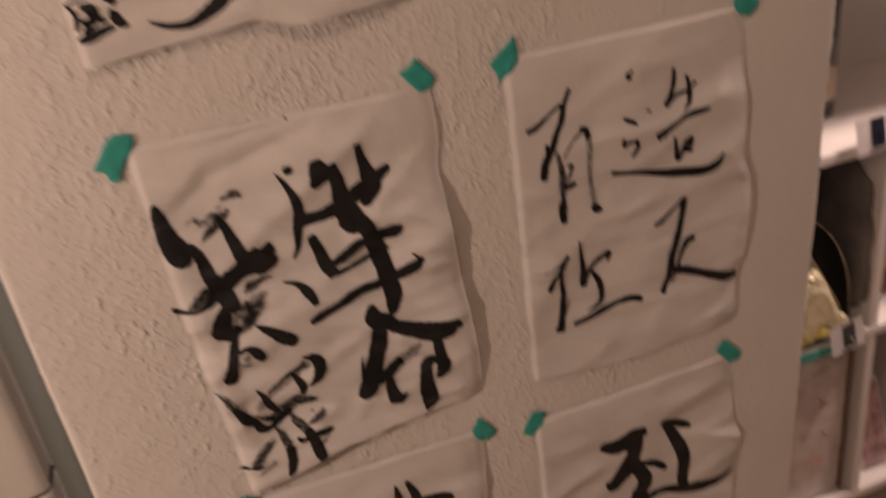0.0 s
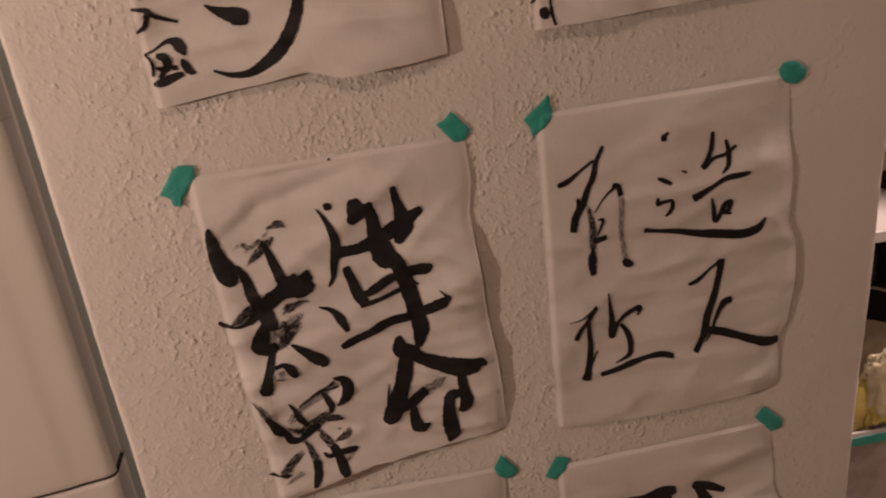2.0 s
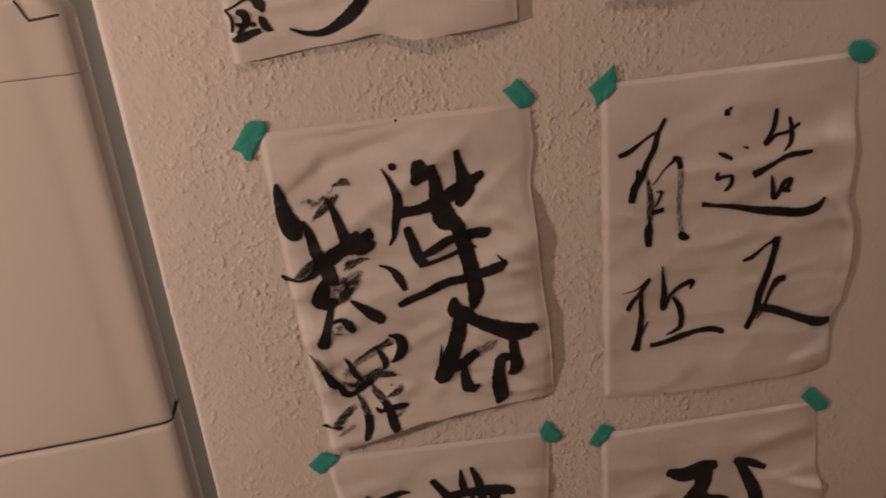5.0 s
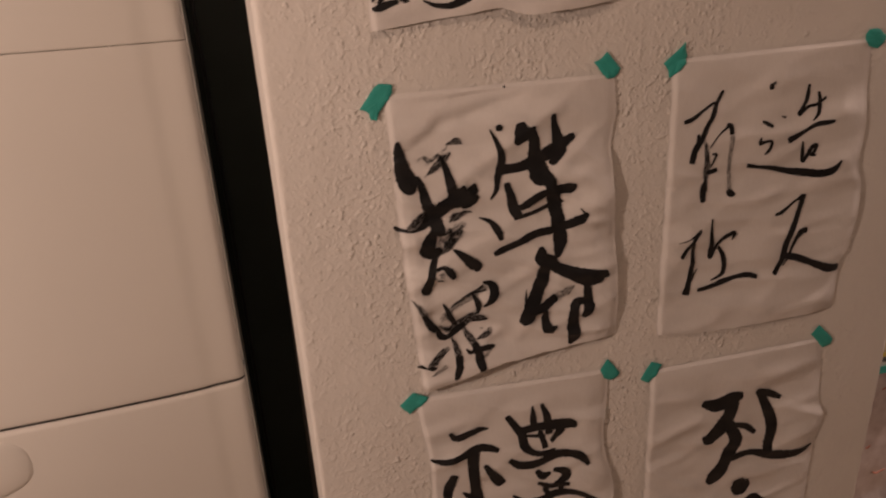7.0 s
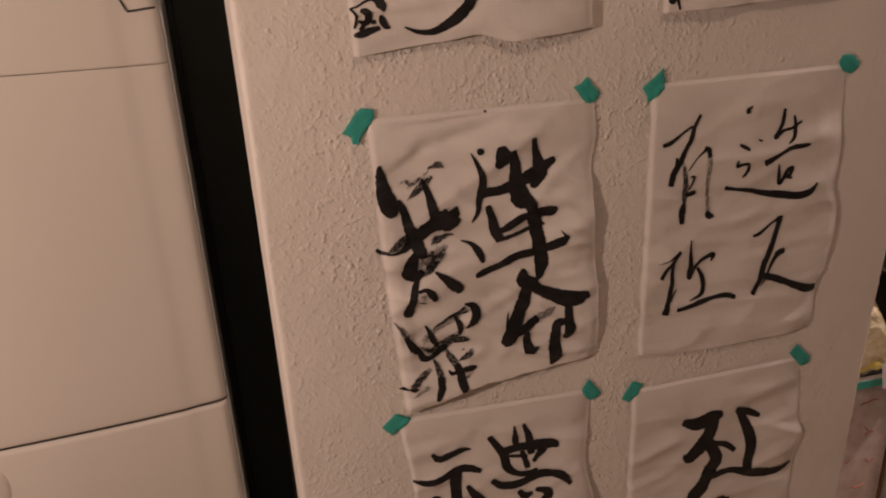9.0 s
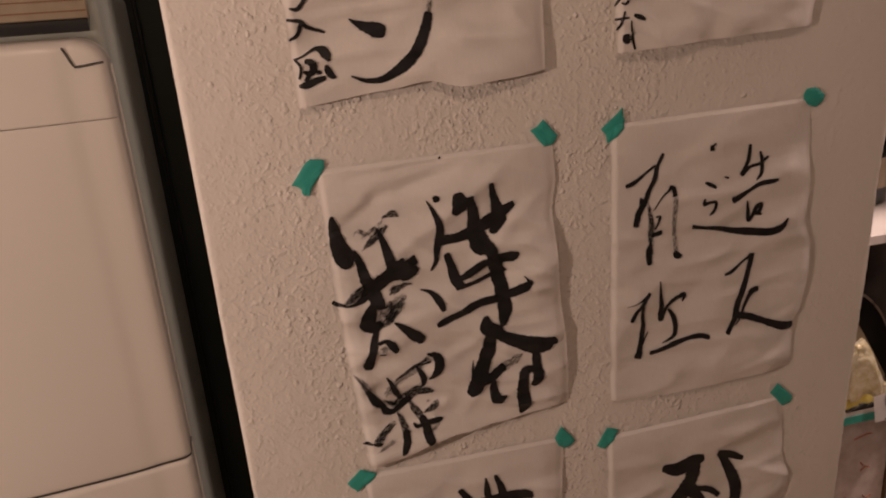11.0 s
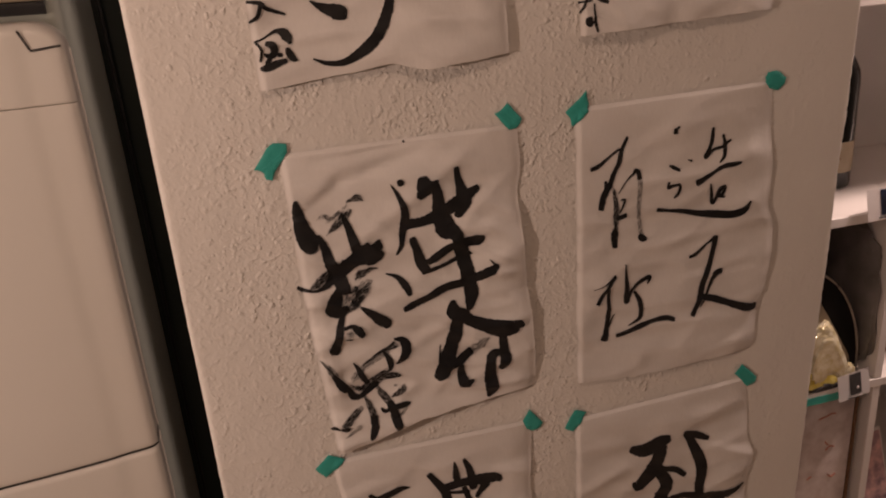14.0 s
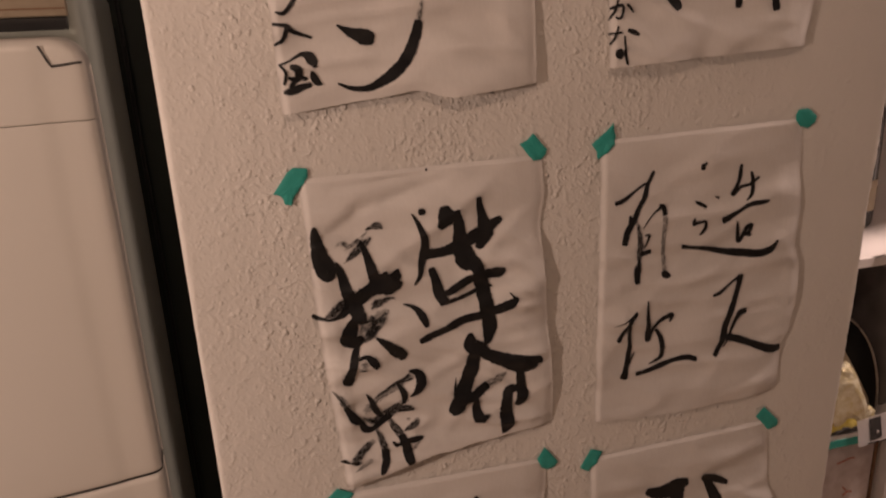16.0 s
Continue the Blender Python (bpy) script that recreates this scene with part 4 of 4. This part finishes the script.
oven = thing("microwave_oven", (-0.217, 0.199, 1.6328), "black oven with a tan bottom edge, on the refrigerator", "oven", turn=4.0)
for x in (-0.44, -0.03):
    for y in (0.05, 0.33):
        part("foot", lathe([(0.014, 0.0), (0.014, 0.005), (0.012, 0.006)], 14), BLACK, oven, "black foot").location = (x, y, -0.0008)
shell = part("shell", boxed(-0.46, 0.0, 0.012, 0.37, 0.0058, 0.27, r=0.005), BLACK, oven, "black shell")
part("front", boxed(-0.462, -0.001, -0.004, 0.0115, 0.0058, 0.262, r=0.003), BLACK, oven, "black front")
edge = part("front_edge", boxed(-0.462, 0.0, -0.022, -0.0105, -0.0328, 0.0032, r=0.002), TAN, oven, "tan bottom edge")
# Black strip in place of the shadow that the overhanging oven casts.
part("front_lip", boxed(-0.460, -0.002, -0.0185, -0.0110, -0.0465, -0.0330, r=0.001), BLACK, oven, "black strip standing in for the shadow under the oven")
for z in (-0.0255, -0.0145):
    part("groove", boxed(-0.461, -0.001, -0.0228, -0.0221, z, z + 0.0015), BROWN, edge, "dark groove", smooth=False)

# Added sheet: the darkness of the gap is put in as its colour.
tagged(part("dark_panel", boxed(-0.95, -0.13, 0.80, 0.83, 0.0, 2.1), GAP_SHADE, smooth=False), "added dark sheet standing in for the shade behind the refrigerator", "panel", kind="structure")

cord = thing("power_cord", (-0.2225, 0.715, 0.0), "black power cord hanging in the gap beside the refrigerator", "cord")
part("cable", tube([(-0.010, 0.0, 1.72), (-0.007, 0.004, 1.58), (-0.004, 0.0, 1.42), (-0.001, 0.006, 1.26), (0.003, 0.0, 1.10), (0.004, 0.004, 0.95), (0.008, 0.0, 0.6), (0.012, 0.0, 0.2), (0.014, 0.0, 0.004)], 0.0035), CABLE, cord)


# ---- the shelf beside the wall ----
SX0, SX1, SY0, SY1 = 0.70, 1.66, 0.18, 0.56
rack = thing("cube_shelf", (0, 0, 0), "white melamine cube shelf, filled with bottles and food", "shelf")
for z in (0.20, 0.536, 0.872, 1.184, 1.520, 1.856):
    part("board", boxed(SX0, SX1, SY0, SY1, z, z + 0.016, r=0.001, seg=1), WHITE, rack, smooth=False)
for x in (SX0 - 0.016, SX1):
    part("side_panel", boxed(x, x + 0.016, SY0, SY1, 0.0, 1.872, r=0.001, seg=1), WHITE, rack, smooth=False)
for z in (0.216, 0.552, 0.888):
    part("upright", boxed(0.968, 0.984, SY0 + 0.001, SY1, z, z + (0.32 if z < 0.8 else 0.296), r=0.001, seg=1), WHITE, rack, smooth=False)
part("back_panel", boxed(SX0, SX1, SY1, SY1 + 0.006, 0.0, 1.872), GREYBOARD, rack, "grey back board", smooth=False)
part("tape_strip", boxed(SX0, 0.925, SY0 - 0.0015, SY0 - 0.0003, 0.8660, 0.8800), TAPE, rack, "teal tape along the board's edge", smooth=False)


def shelf_card(x, y, z0, z1, w, px, pw, material, label):
    """A white card standing against a board's edge, a little bent, with a small dark picture on it."""
    card = thing("shelf_card", (x, y, z0), label, "card", "cards on the shelf")
    h = z1 - z0
    bm, n = bmesh.new(), 12
    bow = lambda i, j: -0.012 + 0.010 * i / n + 0.0105 * j
    rows = [[bm.verts.new((w * i / n, bow(i, j), h * j)) for i in range(n + 1)] for j in (0, 0.5, 1)]
    for a, b in zip(rows, rows[1:]):
        for i in range(n):
            bm.faces.new((a[i], a[i + 1], b[i + 1], b[i]))
    bmesh.ops.solidify(bm, geom=bm.faces[:], thickness=0.0008)
    whole = part("card", bm, CARD, card, smooth=False)
    pic = bmesh.new()
    grid = [[pic.verts.new((px + pw * i / 4, bow((px + pw * i / 4) / w * n, j) - 0.0012, h * j)) for i in range(5)] for j in (0.14, 0.5, 0.95)]
    for a, b in zip(grid, grid[1:]):
        for i in range(4):
            pic.faces.new((a[i], a[i + 1], b[i + 1], b[i]))
    part("picture", pic, material, whole, "small dark picture")
    spot = bmesh.new()
    bmesh.ops.create_uvsphere(spot, u_segments=12, v_segments=8, radius=1)
    for v in spot.verts:
        v.co = Vector((px + pw * 0.62 + 0.0028 * v.co.x, bow(px / w * n, 0.4) - 0.0005 + 0.0008 * v.co.y, h * 0.40 + 0.0035 * v.co.z))
    part("picture_spot", spot, CARD if material is SLATE else material, whole, "small pale spot")
    part("caption_bar", boxed(px - 0.006, px + pw + 0.008, -0.0105, -0.0100, h * 0.05, h * 0.09), SLATE, whole, "thin dark caption bar", smooth=False)


shelf_card(0.896, SY0 - 0.0025, 1.191, 1.240, 0.085, 0.029, 0.027, DUSK, "white card with a dark blue picture on the shelf edge")
shelf_card(0.882, SY0 - 0.0025, 0.868, 0.912, 0.075, 0.027, 0.027, SLATE, "white card with a dark picture on the shelf edge")


def bottle(x, y, z, r, body, tall, glass, label, group="bottles on the shelf"):
    b = thing("bottle", (x, y, z), label, "bottle", group)
    part("glass", lathe([(r * 0.8, 0.0), (r * 0.97, 0.004), (r, 0.012), (r, body), (r * 0.96, body + 0.015), (r * 0.75, body + 0.035), (r * 0.42, body + 0.06), (r * 0.34, body + 0.085), (r * 0.33, tall - 0.02), (r * 0.38, tall - 0.018), (r * 0.38, tall)]), glass, b, "dark glass")
    return b


def wrap(parent, name, r, z0, z1, material, label, sweep=360, turn=0):
    """A paper band round a bottle."""
    bm, seg = bmesh.new(), 40
    cols = [[bm.verts.new((r * math.cos(a), r * math.sin(a), z)) for z in (z0, z1)] for a in (radians(turn + sweep * i / seg) for i in range(seg + 1))]
    for a, b in zip(cols, cols[1:]):
        bm.faces.new((a[0], b[0], b[1], a[1]))
    return part(name, bm, material, parent, label)


wine = bottle(0.972, 0.352, 1.200, 0.044, 0.190, 0.305, GLASS, "dark wine bottle with a cream label on the shelf")
lab = wrap(wine, "label", 0.0447, 0.032, 0.086, CREAM, "cream paper label", 230, 120)
for i, (z, s0, s1) in enumerate(((0.056, 205, 262), (0.046, 212, 250))):
    wrap(lab, "print_line", 0.0451, z, z + 0.004, BROWN, "brown print line", s1 - s0, s0)
wrap(wine, "tissue", 0.0475, 0.118, 0.152, CARD, "torn white paper round the shoulder", 120, 130)
tall = bottle(1.030, 0.455, 1.200, 0.037, 0.245, 0.31, BROWN, "brown bottle with an ochre label behind the wine")
wrap(tall, "label", 0.0376, 0.158, 0.243, OCHRE, "ochre label")
wrap(tall, "foil", 0.0378, 0.125, 0.1575, RED, "dark red foil band")


def crumpled(x, y, z, w, d, h, seed, rough=1.0):
    """A soft packet, wrinkled all over."""
    bm = bmesh.new()
    bmesh.ops.create_uvsphere(bm, u_segments=64, v_segments=44, radius=1)
    for v in bm.verts:
        c = v.co
        sq = [math.copysign(abs(k) ** 0.6, k) for k in c]
        f = 1 + 0.16 * noise.noise((c.x * 2.4 + seed, c.y * 2.4, c.z * 2.4)) + rough * (0.18 * abs(noise.noise((c.x * 6, c.y * 6 + seed, c.z * 6))) - 0.14 * abs(noise.noise((c.x * 13, c.y * 13, c.z * 13 + seed))))
        v.co = Vector((x + sq[0] * w / 2 * f, y + sq[1] * d / 2 * f, z + max(-1.0, sq[2] * f) * h / 2 + h / 2))
    return bm


def sloped(bm, x0, x1, low):
    """Presses the right part of a packet down to a slanting top."""
    for v in bm.verts:
        v.co.z *= 1 - (1 - low) * ease(x0, x1, v.co.x)
    return bm


snack = thing("snack_packet", (0.846, 0.1925, 0.8885), "yellow snack packet with crinkled clear film", "packet", turn=2)
film = part("packet", sloped(crumpled(-0.02, 0.0, 0.0, 0.17, 0.020, 0.080, 3.1), 0.02, 0.09, 0.45), YELLOW, snack)
part("clear_end", sloped(crumpled(0.022, -0.003, 0.001, 0.100, 0.021, 0.122, 8.2), 0.012, 0.078, 0.28), SILVER, film, "crinkled clear film")
part("clear_end", crumpled(0.066, -0.003, 0.001, 0.034, 0.018, 0.034, 2.7), SILVER, film, "crinkled clear film")
part("yellow_fold", sloped(crumpled(0.012, -0.0095, 0.0, 0.075, 0.006, 0.046, 6.4), 0.0, 0.05, 0.5), YELLOW, film, "yellow printed fold")
part("dark_print", crumpled(0.030, -0.0105, 0.0, 0.095, 0.005, 0.010, 5.5), SLATE, film, "dark printed fold")
for x, z, turn in ((0.004, 0.006, 30), (0.020, 0.011, -20), (0.038, 0.008, 25), (0.052, 0.014, -35)):
    wisp = tube([(x - 0.010 * math.cos(radians(turn)), -0.0138, z - 0.006 * math.sin(radians(turn))), (x, -0.0150, z + 0.002), (x + 0.010 * math.cos(radians(turn)), -0.0138, z + 0.006 * math.sin(radians(turn)))], 0.0012, 6)
    part("print_bar", wisp, SLATE, film, "dark printed bar")
pouch = thing("grey_pouch", (0.9630, 0.2920, 0.8885), "dark grey plastic pouch, crumpled, leaning on the upright", "pouch")
part("pouch", crumpled(0.0, 0.0, 0.0, 0.0062, 0.208, 0.270, 4.4, 0.3), ASHFILM, pouch)
# Added dark form that makes the depth of this compartment look shaded.
dark = thing("black_pouch", (0.928, 0.440, 0.8885), "tall dark pouch form, added for the shade deep in the shelf", "pouch")
part("pouch", crumpled(0.0, -0.015, 0.0, 0.034, 0.190, 0.262, 9.3, 0.2), CHARCOAL, dark)
board = thing("tan_card", (0.838, 0.2060, 0.8885), "tan card with a slanting edge behind the snack packet", "card")
slab = bmesh.new()
outline = [(-0.10, 0.0), (0.100, 0.0), (0.093, 0.042), (0.052, 0.108), (0.019, 0.158), (-0.02, 0.172), (-0.10, 0.172)]
sides = [[slab.verts.new((x, y, z)) for x, z in outline] for y in (0.0, 0.0012)]
slab.faces.new(sides[0])
slab.faces.new(sides[1][::-1])
for i in range(len(outline)):
    j = (i + 1) % len(outline)
    slab.faces.new((sides[0][j], sides[0][i], sides[1][i], sides[1][j]))
bmesh.ops.recalc_face_normals(slab, faces=slab.faces)
part("card", slab, TAN, board, smooth=False)

purse = thing("black_bag", (0.803, 0.2225, 0.8885), "half-round black bag with a pale piped edge", "bag")


def half_round(hub, wide, high, y0, y1, rise, left, segs=40):
    """A flat body bounded by an upright oval about a point rise above its foot, cut off at the foot and at the left."""
    bm = bmesh.new()
    low = -math.asin(rise / high)
    rows = []
    for i in range(segs + 1):
        a = low + (math.pi * 0.62 - low) * i / segs
        c, s2 = math.cos(a), math.sin(a)
        rows.append([bm.verts.new((max(left, k * wide * c), y, max(0.0, rise + k * high * s2))) for k, y in ((hub, y0), (0.955, y0), (1.0, y0 + 0.006), (1.0, y1 - 0.006), (0.955, y1), (hub, y1))])
    for a, b in zip(rows, rows[1:]):
        for k in range(5):
            bm.faces.new((a[k], b[k], b[k + 1], a[k + 1]))
    bmesh.ops.recalc_face_normals(bm, faces=bm.faces)
    return bm


skin = part("bag", half_round(0.1, 0.154, 0.207, -0.013, 0.013, 0.0165, -0.09), CLOTH, purse)
arc = [(0.1505 * math.cos(a), -0.0125, 0.0165 + 0.203 * math.sin(a)) for a in (-0.02 + 1.75 * i / 9 for i in range(10))]
part("piping", tube(arc, 0.0021, 8), PIPING, skin, "pale piping along the edge")

bag = thing("plastic_drawer", (0, 0, 0), "hazy clear plastic drawer with red printing", "drawer")
front = part("drawer_front", boxed(0.722, 0.950, 0.196, 0.204, 0.556, 0.862, r=0.004), HAZE, bag)
part("drawer_body", boxed(0.726, 0.954, 0.2045, 0.52, 0.5525, 0.85, r=0.004), HAZE, bag)
scrawl = random.Random(5)
for x, z, long in ((0.872, 0.818, 5), (0.890, 0.766, 2), (0.894, 0.752, 3), (0.904, 0.694, 3), (0.860, 0.700, 2), (0.884, 0.640, 4)):
    line = [(x + 0.009 * k, 0.1957, z + 0.006 * scrawl.uniform(-1, 1) + 0.001 * k) for k in range(long)]
    part("print_bar", tube(line, 0.0016, 5), REDPRINT, front, "red printed scrawl, unreadable")
part("drawer_frame", boxed(0.951, 0.957, 0.1965, 0.2035, 0.556, 0.862), BROWN, bag, "dark drawer edge", smooth=False)

carton = thing("orange_carton", (1.035, 0.25, 0.888), "small orange and brown carton in the shelf", "box")
part("carton", boxed(-0.04, 0.10, 0.0, 0.12, 0.0, 0.050, r=0.002), BROWN, carton)
part("carton_lid", boxed(-0.042, 0.102, -0.002, 0.122, 0.0505, 0.085, r=0.002), ORANGE, carton, "orange lid")
snap = thing("picture_packet", (1.03, 0.23, 0.5525), "pink and grey printed packet with a white border, standing askew", "packet")
leaf = part("packet", boxed(0.0, 0.060, 0.0, 0.008, 0.0, 0.185, r=0.002), CARD, snap)
part("print", boxed(0.005, 0.055, -0.0022, -0.0002, 0.006, 0.179), PINK, leaf, "pink and grey print", smooth=False)
snap.matrix_basis = pose(1.027, 0.213, 0.5535, -5, -12, -4)
